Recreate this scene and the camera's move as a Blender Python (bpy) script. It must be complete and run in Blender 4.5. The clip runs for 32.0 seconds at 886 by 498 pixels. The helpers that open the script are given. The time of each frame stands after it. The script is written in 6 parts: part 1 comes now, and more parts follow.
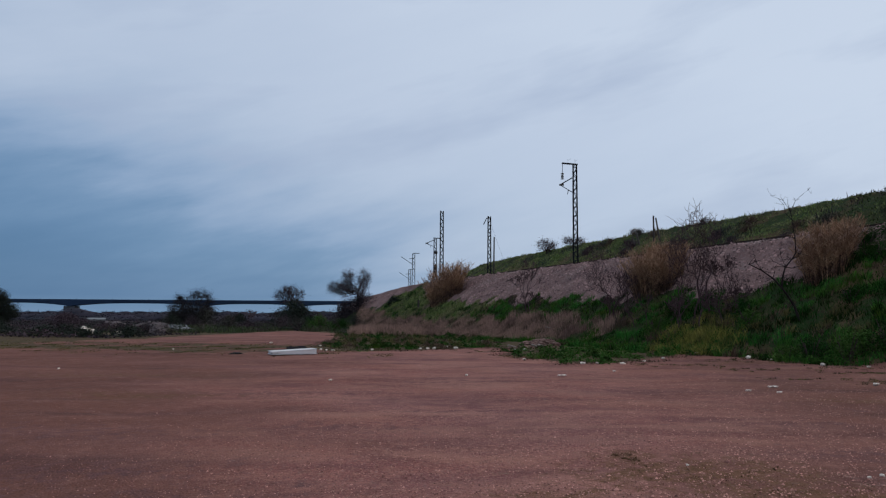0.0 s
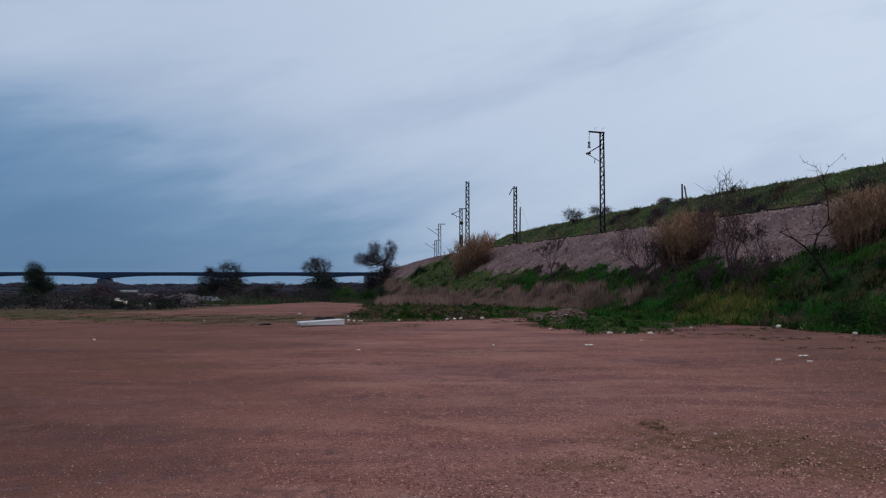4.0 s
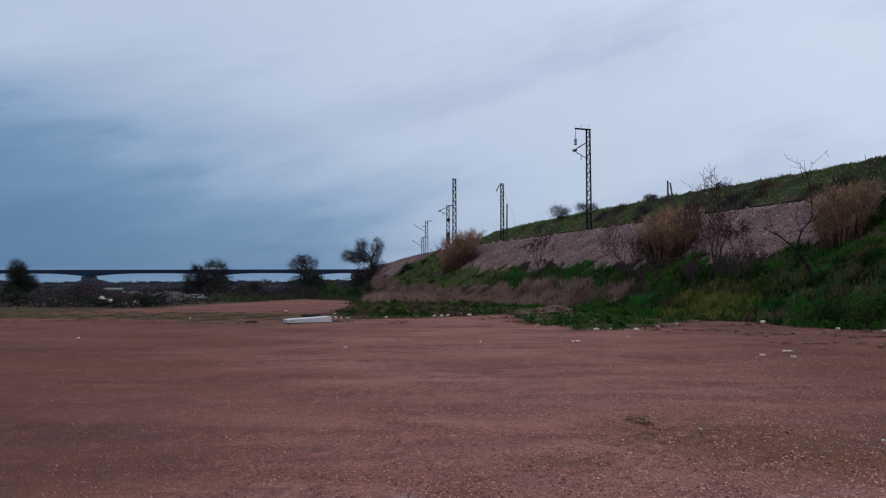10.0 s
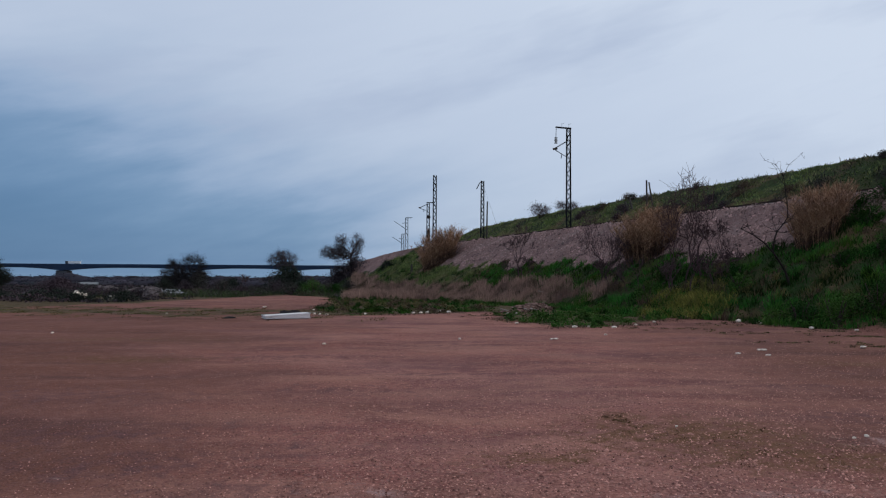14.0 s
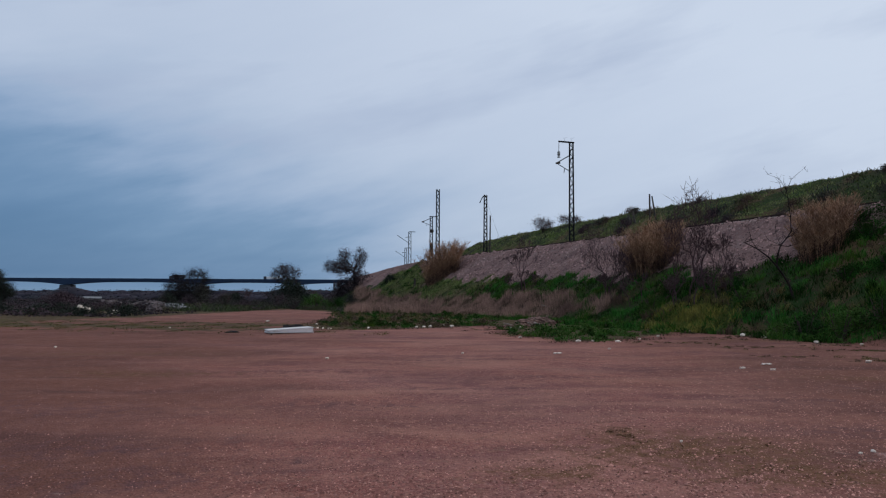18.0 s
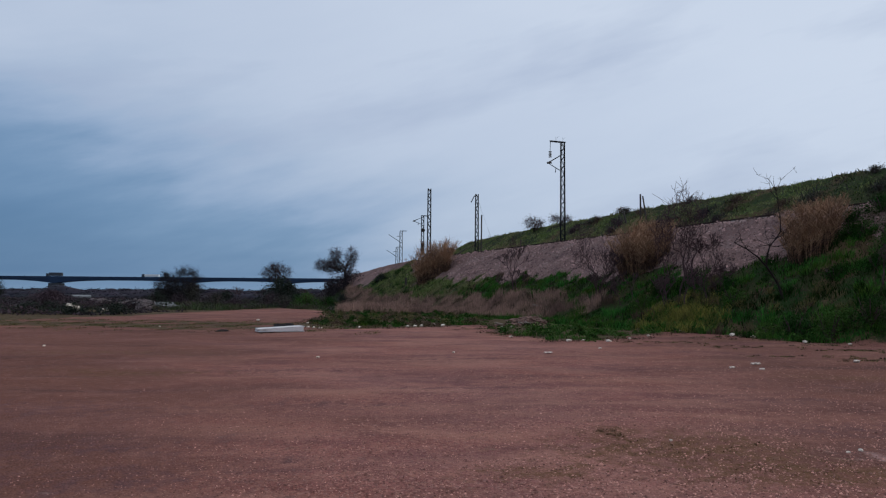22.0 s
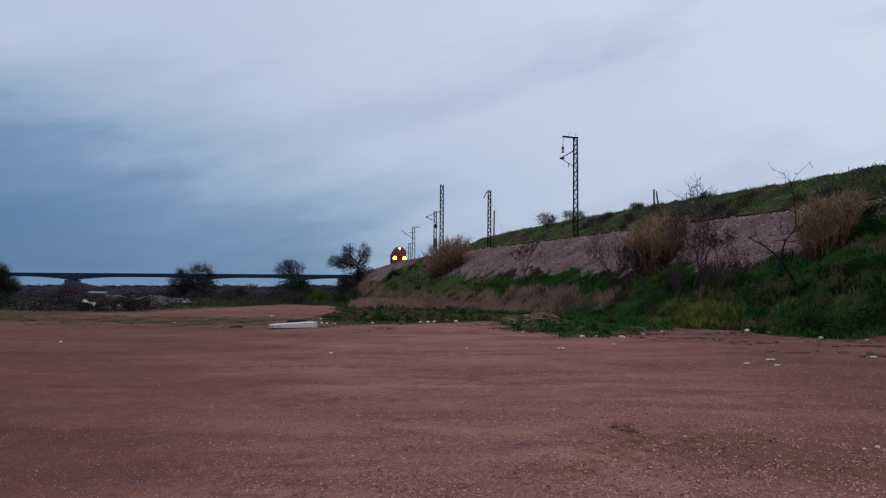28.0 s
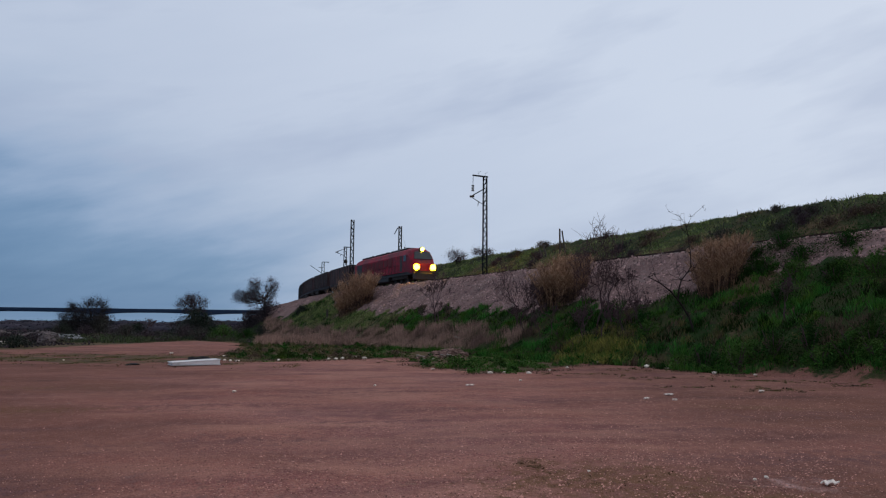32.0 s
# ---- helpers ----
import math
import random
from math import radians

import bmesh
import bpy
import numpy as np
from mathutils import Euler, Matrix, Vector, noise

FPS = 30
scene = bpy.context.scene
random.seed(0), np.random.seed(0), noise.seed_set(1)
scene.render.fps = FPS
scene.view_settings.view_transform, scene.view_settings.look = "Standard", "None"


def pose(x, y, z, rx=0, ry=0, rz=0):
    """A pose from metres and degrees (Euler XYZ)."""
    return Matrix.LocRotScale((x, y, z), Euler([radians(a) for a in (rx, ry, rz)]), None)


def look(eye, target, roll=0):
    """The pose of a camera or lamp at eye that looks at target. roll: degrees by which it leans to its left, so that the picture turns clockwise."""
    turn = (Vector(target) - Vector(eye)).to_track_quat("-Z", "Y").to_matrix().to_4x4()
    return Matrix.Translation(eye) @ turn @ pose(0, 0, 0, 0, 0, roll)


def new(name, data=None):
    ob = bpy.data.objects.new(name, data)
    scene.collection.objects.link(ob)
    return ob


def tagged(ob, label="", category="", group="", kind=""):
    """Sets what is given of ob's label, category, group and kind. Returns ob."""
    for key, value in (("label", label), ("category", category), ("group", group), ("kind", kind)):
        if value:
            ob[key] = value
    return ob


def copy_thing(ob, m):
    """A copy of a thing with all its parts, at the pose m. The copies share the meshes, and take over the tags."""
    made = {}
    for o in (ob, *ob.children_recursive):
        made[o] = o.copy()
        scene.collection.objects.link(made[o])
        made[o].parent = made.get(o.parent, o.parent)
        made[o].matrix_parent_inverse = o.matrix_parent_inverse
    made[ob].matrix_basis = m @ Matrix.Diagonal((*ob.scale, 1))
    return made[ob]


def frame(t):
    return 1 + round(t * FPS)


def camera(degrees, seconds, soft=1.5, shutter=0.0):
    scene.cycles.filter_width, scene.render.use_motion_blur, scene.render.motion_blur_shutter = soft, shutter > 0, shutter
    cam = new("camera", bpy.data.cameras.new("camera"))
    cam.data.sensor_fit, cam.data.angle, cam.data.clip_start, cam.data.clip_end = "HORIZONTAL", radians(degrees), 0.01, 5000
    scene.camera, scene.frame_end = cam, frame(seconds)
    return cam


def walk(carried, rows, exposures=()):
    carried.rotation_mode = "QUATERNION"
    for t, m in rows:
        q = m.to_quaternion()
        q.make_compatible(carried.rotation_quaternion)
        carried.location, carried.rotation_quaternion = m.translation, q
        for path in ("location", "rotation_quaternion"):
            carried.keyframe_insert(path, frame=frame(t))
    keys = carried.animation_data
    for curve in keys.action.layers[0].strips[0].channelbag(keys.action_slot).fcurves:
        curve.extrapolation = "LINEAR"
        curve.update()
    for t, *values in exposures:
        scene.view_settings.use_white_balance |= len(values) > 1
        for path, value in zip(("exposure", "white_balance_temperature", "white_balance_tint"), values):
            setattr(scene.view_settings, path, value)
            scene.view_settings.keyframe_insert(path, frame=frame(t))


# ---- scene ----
PATH = (
    (0.0, 95.280, -0.389, 0.059),
    (0.5, 93.301, 0.731, 2.275),
    (1.0, 93.244, 0.153, 1.388),
    (1.5, 93.585, -0.264, 1.666),
    (2.0, 93.447, -0.075, 1.862),
    (2.5, 93.038, -0.300, 2.094),
    (4.5, 92.956, 0.024, 2.086),
    (5.0, 93.973, 0.048, 1.877),
    (5.5, 94.131, 0.021, 1.307),
    (6.0, 94.113, 0.037, 0.821),
    (6.5, 94.003, -0.036, 1.055),
    (7.0, 93.467, -0.378, 1.174),
    (7.5, 93.503, -0.257, 1.496),
    (8.0, 93.663, -0.306, 1.208),
    (8.5, 93.783, -0.335, 0.366),
    (9.0, 92.862, 0.100, 1.057),
    (9.5, 93.661, -0.121, -0.568),
    (10.0, 92.710, 0.081, 1.117),
    (10.5, 93.535, -0.423, 0.818),
    (11.0, 92.977, -1.205, 0.213),
    (11.5, 92.416, -0.504, -0.446),
    (12.0, 92.504, -0.311, -0.019),
    (12.5, 92.531, -0.026, -0.062),
    (13.0, 92.189, -0.000, 0.000),
    (13.5, 92.344, -0.328, -0.503),
    (15.5, 92.574, -0.496, -0.375),
    (16.0, 92.411, -0.454, -0.405),
    (16.5, 92.746, -0.278, -0.557),
    (17.0, 92.300, -0.398, -0.640),
    (17.5, 92.100, -0.409, -0.546),
    (18.0, 93.585, -0.333, -0.243),
    (18.5, 93.443, -0.694, -1.586),
    (19.0, 92.616, -0.480, -0.769),
    (19.5, 92.637, -0.209, -0.163),
    (20.0, 92.765, -0.165, -0.237),
    (20.5, 93.270, -0.031, -0.327),
    (21.0, 93.709, -0.126, -1.014),
    (21.5, 93.070, -0.304, -0.738),
    (22.0, 93.528, -0.470, -0.942),
    (22.5, 93.456, -0.424, -0.664),
    (23.0, 93.161, -0.195, -0.838),
    (23.5, 92.546, -0.300, -0.925),
    (24.0, 92.358, -0.448, -0.979),
    (24.5, 92.507, -0.921, -1.295),
    (25.0, 93.000, -0.703, -0.395),
    (25.5, 93.365, -0.562, -0.400),
    (27.5, 92.988, -0.455, 0.215),
    (28.0, 93.208, -0.396, 0.061),
    (28.5, 93.211, -0.339, -0.473),
    (29.0, 93.346, -0.102, -1.174),
    (29.5, 93.472, -0.129, -1.915),
    (30.0, 94.086, -0.485, -2.605),
    (30.5, 94.398, -0.375, -2.985),
    (31.0, 95.154, -0.402, -4.210),
    (31.5, 95.997, -0.627, -5.931),
    (32.0, 96.112, -0.552, -7.058),
)
EYE = (0.0, 0.0, 1.6)
cam = camera(62.9, 32.0, soft=1.2)
walk(cam, [(t, pose(*EYE, rx, ry, rz)) for t, rx, ry, rz in PATH],
     [(0.0, -0.04, 6330, 7), (2.0, -0.03, 6330, 7), (5.0, -0.04, 6330, 7), (7.0, -0.08, 6330, 7), (8.0, -0.08, 6330, 7), (10.0, 0.01, 6360, 7.5),
      (13.0, 0.01, 6400, 7.8), (20.0, 0.0, 6400, 7.8), (25.0, 0.0, 6420, 8), (28.0, 0.0, 6450, 8.5), (32.0, 0.0, 6500, 9)])

# ---- sky, sun, exposure ----
SUN_EL, SUN_AZ = radians(24), radians(60)


def make_world():
    w = bpy.data.worlds.new("overcast_evening")
    scene.world = w
    w.use_nodes = True
    nt = w.node_tree
    nt.nodes.clear()
    N, L = nt.nodes.new, nt.links.new

    def math_node(op, a, b=0.0, c=0.0, clamp=False):
        n = N("ShaderNodeMath")
        n.operation, n.use_clamp = op, clamp
        for k, v in enumerate((a, b, c)):
            if isinstance(v, (int, float)):
                n.inputs[k].default_value = v
            else:
                L(v, n.inputs[k])
        return n.outputs[0]

    def noise_at(vec, scale, detail, rough):
        n = N("ShaderNodeTexNoise")
        n.inputs["Scale"].default_value = scale
        n.inputs["Detail"].default_value = detail
        n.inputs["Roughness"].default_value = rough
        L(vec, n.inputs["Vector"])
        return n.outputs["Fac"]

    def mapped(vec, rot, scale, loc=(0, 0, 0)):
        n = N("ShaderNodeMapping")
        n.inputs["Rotation"].default_value = [radians(a) for a in rot]
        n.inputs["Scale"].default_value = scale
        n.inputs["Location"].default_value = loc
        L(vec, n.inputs["Vector"])
        return n.outputs[0]

    def ramp(fac, stops):
        n = N("ShaderNodeValToRGB")
        n.color_ramp.interpolation = "B_SPLINE"
        e = n.color_ramp.elements
        while len(e) < len(stops):
            e.new(0.5)
        for el, (p, c) in zip(e, stops):
            el.position, el.color = p, (*c, 1)
        L(fac, n.inputs[0])
        return n.outputs[0]

    def mix(fac, a, b, kind="MIX"):
        n = N("ShaderNodeMix")
        n.data_type, n.blend_type = "RGBA", kind
        if isinstance(fac, (int, float)):
            n.inputs[0].default_value = fac
        else:
            L(fac, n.inputs[0])
        for k, v in ((6, a), (7, b)):
            if isinstance(v, tuple):
                n.inputs[k].default_value = (*v, 1)
            else:
                L(v, n.inputs[k])
        return n.outputs[2]

    tc = N("ShaderNodeTexCoord").outputs["Generated"]
    sep = N("ShaderNodeSeparateXYZ")
    L(tc, sep.inputs[0])
    x, y, z = sep.outputs
    # the cloud deck seen as a flat sheet overhead, its streaks run from front left to back right
    zz = math_node("MAXIMUM", z, 0.0)
    deck = math_node("DIVIDE", 1.0, math_node("ADD", zz, 0.10))
    comb = N("ShaderNodeCombineXYZ")
    L(math_node("MULTIPLY", x, deck), comb.inputs[0])
    L(math_node("MULTIPLY", y, deck), comb.inputs[1])
    flat = comb.outputs[0]
    big = noise_at(mapped(mapped(tc, (0, 13, 0), (1, 1, 1)), (0, 0, 0), (1.5, 1.5, 6.0), (3.1, 1.7, 0.6)), 1.0, 4, 0.55)
    mid = noise_at(mapped(mapped(tc, (0, 16, 0), (1, 1, 1)), (0, 0, 0), (2.8, 2.8, 13.0), (0.4, 5.2, 2)), 1.0, 6, 0.6)
    wide = noise_at(mapped(flat, (0, 0, -52), (0.3, 0.5, 1), (1.2, 0.4, 0)), 1.0, 3, 0.5)
    # thick rain cloud low towards the front left, thin bright deck overhead and towards the right
    t = math_node("ADD", zz, math_node("MULTIPLY", x, 0.34))
    t = math_node("ADD", t, math_node("MULTIPLY", math_node("SUBTRACT", big, 0.5), 0.26))
    t = math_node("ADD", t, math_node("MULTIPLY", math_node("SUBTRACT", wide, 0.5), 0.10))
    t = math_node("ADD", t, math_node("MULTIPLY", math_node("SUBTRACT", mid, 0.5), 0.20))
    t = math_node("MULTIPLY_ADD", t, 1 / 0.65, 0.170 / 0.65, clamp=True)
    cloud = ramp(t, [(0.0, (0.095, 0.195, 0.355)), (0.13, (0.125, 0.232, 0.405)), (0.24, (0.175, 0.292, 0.470)), (0.32, (0.300, 0.405, 0.590)), (0.43, (0.420, 0.508, 0.668)),
                     (0.56, (0.515, 0.590, 0.740)), (0.72, (0.545, 0.615, 0.760)), (0.90, (0.600, 0.668, 0.805)), (1.0, (0.615, 0.682, 0.815))])
    # folds of thicker, greyer cloud drawn across the bright deck
    fold = math_node("MULTIPLY_ADD", noise_at(mapped(mapped(tc, (0, 13, 0), (1, 1, 1)), (0, 0, 0), (2.0, 2.0, 9.0), (7.3, 2.2, 4.1)), 1.0, 5, 0.55), 6.0, -2.95, clamp=True)
    cloud = mix(math_node("MULTIPLY", fold, 0.55), cloud, (0.385, 0.455, 0.620), "DARKEN")
    # clear strip low on the horizon under the rain cloud
    low = math_node("MULTIPLY_ADD", z, -34.0, 0.80, clamp=True)
    cloud = mix(low, cloud, (0.19, 0.30, 0.46))
    sky = N("ShaderNodeTexSky")
    sky.sky_type, sky.sun_disc = "NISHITA", False
    sky.sun_elevation, sky.sun_rotation = SUN_EL, SUN_AZ
    clear = mix(1.0, sky.outputs[0], (0.10, 0.10, 0.10), "MULTIPLY")
    col = mix(0.93, clear, cloud)
    bg = N("ShaderNodeBackground")
    L(col, bg.inputs[0])
    bg.inputs[1].default_value = 1.0
    L(bg.outputs[0], N("ShaderNodeOutputWorld").inputs[0])


make_world()
sun = new("sun", bpy.data.lights.new("sun", "SUN"))
sun.data.energy, sun.data.angle, sun.data.color = 0.75, radians(40), (1.0, 0.87, 0.76)
sun.matrix_world = look((math.sin(SUN_AZ) * 50, math.cos(SUN_AZ) * 50, math.tan(SUN_EL) * 50), (0, 0, 0))


# ---- materials ----
def material(name, base, rough=0.9, vary=(), metal=0.0, bump=0.0, bump_scale=20.0, random_amount=0.0, spec=0.3, island=0.0):
    """vary: (scale, contrast low, contrast high, colour) layers of noise that lay a second colour over the base."""
    m = bpy.data.materials.new(name)
    m.use_nodes = True
    nt = m.node_tree
    N, L = nt.nodes.new, nt.links.new
    b = nt.nodes["Principled BSDF"]
    b.inputs["Roughness"].default_value = rough
    b.inputs["Metallic"].default_value = metal
    b.inputs["Specular IOR Level"].default_value = spec
    geo = N("ShaderNodeNewGeometry")
    rgb = N("ShaderNodeRGB")
    rgb.outputs[0].default_value = (*base, 1)
    col = rgb.outputs[0]
    for scale, lo, hi, c in vary:
        n = N("ShaderNodeTexNoise")
        n.inputs["Scale"].default_value, n.inputs["Detail"].default_value = scale, 5
        n.inputs["Roughness"].default_value = 0.6
        L(geo.outputs["Position"], n.inputs["Vector"])
        r = N("ShaderNodeMapRange")
        r.inputs["From Min"].default_value, r.inputs["From Max"].default_value = lo, hi
        L(n.outputs["Fac"], r.inputs["Value"])
        x = N("ShaderNodeMix")
        x.data_type = "RGBA"
        L(r.outputs[0], x.inputs[0])
        L(col, x.inputs[6])
        x.inputs[7].default_value = (*c, 1)
        col = x.outputs[2]
    for amount, out in ((random_amount, ("o", "Random")), (island, ("g", "Random Per Island"))):
        if amount:
            src = N("ShaderNodeObjectInfo") if out[0] == "o" else geo
            r = N("ShaderNodeMapRange")
            r.inputs["To Min"].default_value, r.inputs["To Max"].default_value = 1 - amount, 1 + amount
            L(src.outputs[out[1]], r.inputs["Value"])
            h = N("ShaderNodeHueSaturation")
            L(r.outputs[0], h.inputs["Value"])
            L(col, h.inputs["Color"])
            col = h.outputs[0]
    L(col, b.inputs["Base Color"])
    if bump:
        n = N("ShaderNodeTexNoise")
        n.inputs["Scale"].default_value, n.inputs["Detail"].default_value = bump_scale, 6
        L(geo.outputs["Position"], n.inputs["Vector"])
        u = N("ShaderNodeBump")
        u.inputs["Strength"].default_value, u.inputs["Distance"].default_value = bump, 0.5 / bump_scale
        L(n.outputs["Fac"], u.inputs["Height"])
        L(u.outputs[0], b.inputs["Normal"])
    return m


def glowing(name, colour, strength):
    m = bpy.data.materials.new(name)
    m.use_nodes = True
    b = m.node_tree.nodes["Principled BSDF"]
    b.inputs["Base Color"].default_value = (0.8, 0.8, 0.8, 1)
    b.inputs["Emission Color"].default_value = (*colour, 1)
    b.inputs["Emission Strength"].default_value = strength
    return m


def ground_material():
    """Dirt lot, dry litter, green turf and loose gravel, mixed by the weights that the sheet carries."""
    m = bpy.data.materials.new("ground")
    m.use_nodes = True
    nt = m.node_tree
    N, L = nt.nodes.new, nt.links.new
    b = nt.nodes["Principled BSDF"]
    b.inputs["Roughness"].default_value = 0.95
    b.inputs["Specular IOR Level"].default_value = 0.08
    geo = N("ShaderNodeNewGeometry").outputs["Position"]

    def noise_of(scale, detail=5, rough=0.6, vec=geo, stretch=None):
        n = N("ShaderNodeTexNoise")
        n.inputs["Scale"].default_value, n.inputs["Detail"].default_value, n.inputs["Roughness"].default_value = scale, detail, rough
        if stretch:
            mp = N("ShaderNodeMapping")
            mp.inputs["Scale"].default_value = stretch[0]
            mp.inputs["Rotation"].default_value = (0, 0, radians(stretch[1]))
            L(vec, mp.inputs["Vector"])
            vec = mp.outputs[0]
        L(vec, n.inputs["Vector"])
        return n.outputs["Fac"]

    def span(v, lo, hi, a=0.0, c=1.0):
        r = N("ShaderNodeMapRange")
        for key, val in (("From Min", lo), ("From Max", hi), ("To Min", a), ("To Max", c)):
            r.inputs[key].default_value = val
        L(v, r.inputs["Value"])
        return r.outputs[0]

    def mix(fac, a, c):
        n = N("ShaderNodeMix")
        n.data_type = "RGBA"
        L(fac, n.inputs[0])
        for k, v in ((6, a), (7, c)):
            if isinstance(v, tuple):
                n.inputs[k].default_value = (*v, 1)
            else:
                L(v, n.inputs[k])
        return n.outputs[2]

    def times(a, c):
        n = N("ShaderNodeMath")
        n.operation = "MULTIPLY"
        L(a, n.inputs[0])
        if isinstance(c, float):
            n.inputs[1].default_value = c
        else:
            L(c, n.inputs[1])
        return n.outputs[0]

    vor = N("ShaderNodeTexVoronoi")
    vor.inputs["Scale"].default_value = 38.0
    L(geo, vor.inputs["Vector"])
    peb = N("ShaderNodeSeparateColor")
    L(vor.outputs["Color"], peb.inputs[0])
    # dirt: red-brown grit, paler dusty swathes along the tyre tracks, dark damp patches
    dirt = mix(span(noise_of(0.22), 0.35, 0.7), (0.400, 0.147, 0.112), (0.290, 0.103, 0.082))
    dirt = mix(span(noise_of(0.5, 3, 0.55, geo, ((0.5, 0.8, 1), 6)), 0.46, 0.74), dirt, (0.405, 0.182, 0.145))
    dirt = mix(span(noise_of(0.13, 3, 0.5), 0.42, 0.62, 0, 0.8), dirt, (0.285, 0.134, 0.122))
    dirt = mix(span(noise_of(0.35, 3, 0.55, geo, ((0.5, 0.9, 1), -8)), 0.50, 0.70, 0, 0.75), dirt, (0.115, 0.044, 0.040))
    dirt = mix(span(noise_of(0.9, 3, 0.55, geo, ((0.45, 0.9, 1), 3)), 0.52, 0.68, 0, 0.35), dirt, (0.130, 0.050, 0.052))
    dirt = mix(span(noise_of(1.6, 3, 0.6, geo, ((0.7, 0.9, 1), -5)), 0.54, 0.70, 0, 0.35), dirt, (0.35, 0.155, 0.110))
    dirt = mix(span(noise_of(0.8, 5, 0.65), 0.56, 0.70, 0, 0.35), dirt, (0.105, 0.058, 0.050))
    dirt = mix(span(noise_of(55, 3), 0.52, 0.68, 0, 0.75), dirt, (0.105, 0.040, 0.034))
    dirt = mix(span(noise_of(12, 5, 0.8), 0.50, 0.64, 0, 0.45), dirt, (0.130, 0.050, 0.044))
    dirt = mix(span(noise_of(17, 5, 0.8), 0.52, 0.66, 0, 0.58), dirt, (0.45, 0.215, 0.165))
    dirt = mix(span(noise_of(4.2, 6, 0.8), 0.54, 0.68, 0, 0.22), dirt, (0.120, 0.050, 0.047))
    dirt = mix(span(peb.outputs[0], 0.80, 0.97, 0, 0.6), dirt, (0.38, 0.215, 0.18))
    dirt = mix(span(noise_of(1.3), 0.60, 0.74, 0, 0.45), dirt, (0.15, 0.085, 0.040))
    clod = N("ShaderNodeTexVoronoi")
    clod.inputs["Scale"].default_value = 24.0
    L(geo, clod.inputs["Vector"])
    tone = N("ShaderNodeSeparateColor")
    L(clod.outputs["Color"], tone.inputs[0])
    # creases between clods shaded by a darker colour
    dirt = mix(span(clod.outputs["Distance"], 0.45, 0.70, 0, 0.40), dirt, (0.120, 0.046, 0.038))
    dirt = mix(span(tone.outputs[1], 0.74, 0.97, 0, 0.36), dirt, (0.50, 0.245, 0.175))
    dirt = mix(span(noise_of(0.55, 3, 0.55, geo, ((0.45, 0.9, 1), 4)), 0.53, 0.66, 0, 0.60), dirt, (0.135, 0.058, 0.060))
    dirt = mix(span(noise_of(0.75, 3, 0.55, geo, ((0.6, 0.9, 1), -7)), 0.54, 0.68, 0, 0.45), dirt, (0.44, 0.205, 0.145))
    dirt = mix(span(noise_of(2.6, 5, 0.7), 0.56, 0.68, 0, 0.20), dirt, (0.125, 0.060, 0.050))
    # curved tyre tracks of vehicles that turned on the lot, and blotches of paler dust
    away = N("ShaderNodeVectorMath")
    away.operation = "SUBTRACT"
    L(geo, away.inputs[0])
    away.inputs[1].default_value = (6.0, -85.0, 0.0)
    span_out = N("ShaderNodeVectorMath")
    span_out.operation = "LENGTH"
    L(away.outputs[0], span_out.inputs[0])
    part_xy = N("ShaderNodeSeparateXYZ")
    L(away.outputs[0], part_xy.inputs[0])
    turn = N("ShaderNodeMath")
    turn.operation = "ARCTAN2"
    L(part_xy.outputs[0], turn.inputs[0])
    L(part_xy.outputs[1], turn.inputs[1])
    ring = N("ShaderNodeCombineXYZ")
    L(span_out.outputs["Value"], ring.inputs[0])
    L(times(turn.outputs[0], 30.0), ring.inputs[1])
    dirt = mix(span(noise_of(0.55, 3, 0.6, ring.outputs[0]), 0.51, 0.68, 0, 0.42), dirt, (0.135, 0.056, 0.052))
    dirt = mix(span(noise_of(0.9, 2, 0.5, ring.outputs[0]), 0.50, 0.68, 0, 0.40), dirt, (0.46, 0.225, 0.165))
    dirt = mix(span(noise_of(2.4, 6, 0.70), 0.50, 0.64, 0, 0.26), dirt, (0.47, 0.215, 0.155))
    dirt = mix(span(noise_of(3.6, 6, 0.70), 0.53, 0.66, 0, 0.25), dirt, (0.130, 0.055, 0.048))
    # browner soil that also paints the fall-off of light towards the sides
    soil_falloff = N("ShaderNodeAttribute")
    soil_falloff.attribute_name = "soil_falloff"
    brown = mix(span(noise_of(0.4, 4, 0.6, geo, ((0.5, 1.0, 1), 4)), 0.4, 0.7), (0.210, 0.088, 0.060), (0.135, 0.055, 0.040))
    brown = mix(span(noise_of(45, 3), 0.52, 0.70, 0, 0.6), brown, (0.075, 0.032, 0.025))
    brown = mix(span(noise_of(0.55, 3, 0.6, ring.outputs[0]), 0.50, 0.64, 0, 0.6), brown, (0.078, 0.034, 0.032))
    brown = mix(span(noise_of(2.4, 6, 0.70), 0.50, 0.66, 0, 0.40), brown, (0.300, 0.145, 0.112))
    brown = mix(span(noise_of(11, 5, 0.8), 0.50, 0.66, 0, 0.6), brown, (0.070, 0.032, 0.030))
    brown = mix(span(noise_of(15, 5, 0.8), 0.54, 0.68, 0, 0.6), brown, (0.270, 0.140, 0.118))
    dirt = mix(soil_falloff.outputs["Fac"], dirt, brown)
    # litter coloured darker, with the plants' shade on it painted in
    dry = mix(span(noise_of(1.2), 0.4, 0.65), (0.110, 0.074, 0.040), (0.062, 0.046, 0.021))
    green = mix(span(noise_of(0.8), 0.4, 0.62), (0.020, 0.046, 0.012), (0.044, 0.050, 0.018))
    green = mix(span(noise_of(5.0, 6, 0.75), 0.48, 0.62), green, (0.040, 0.030, 0.018))
    grav = mix(span(noise_of(0.45), 0.35, 0.65), (0.260, 0.155, 0.138), (0.165, 0.096, 0.087))
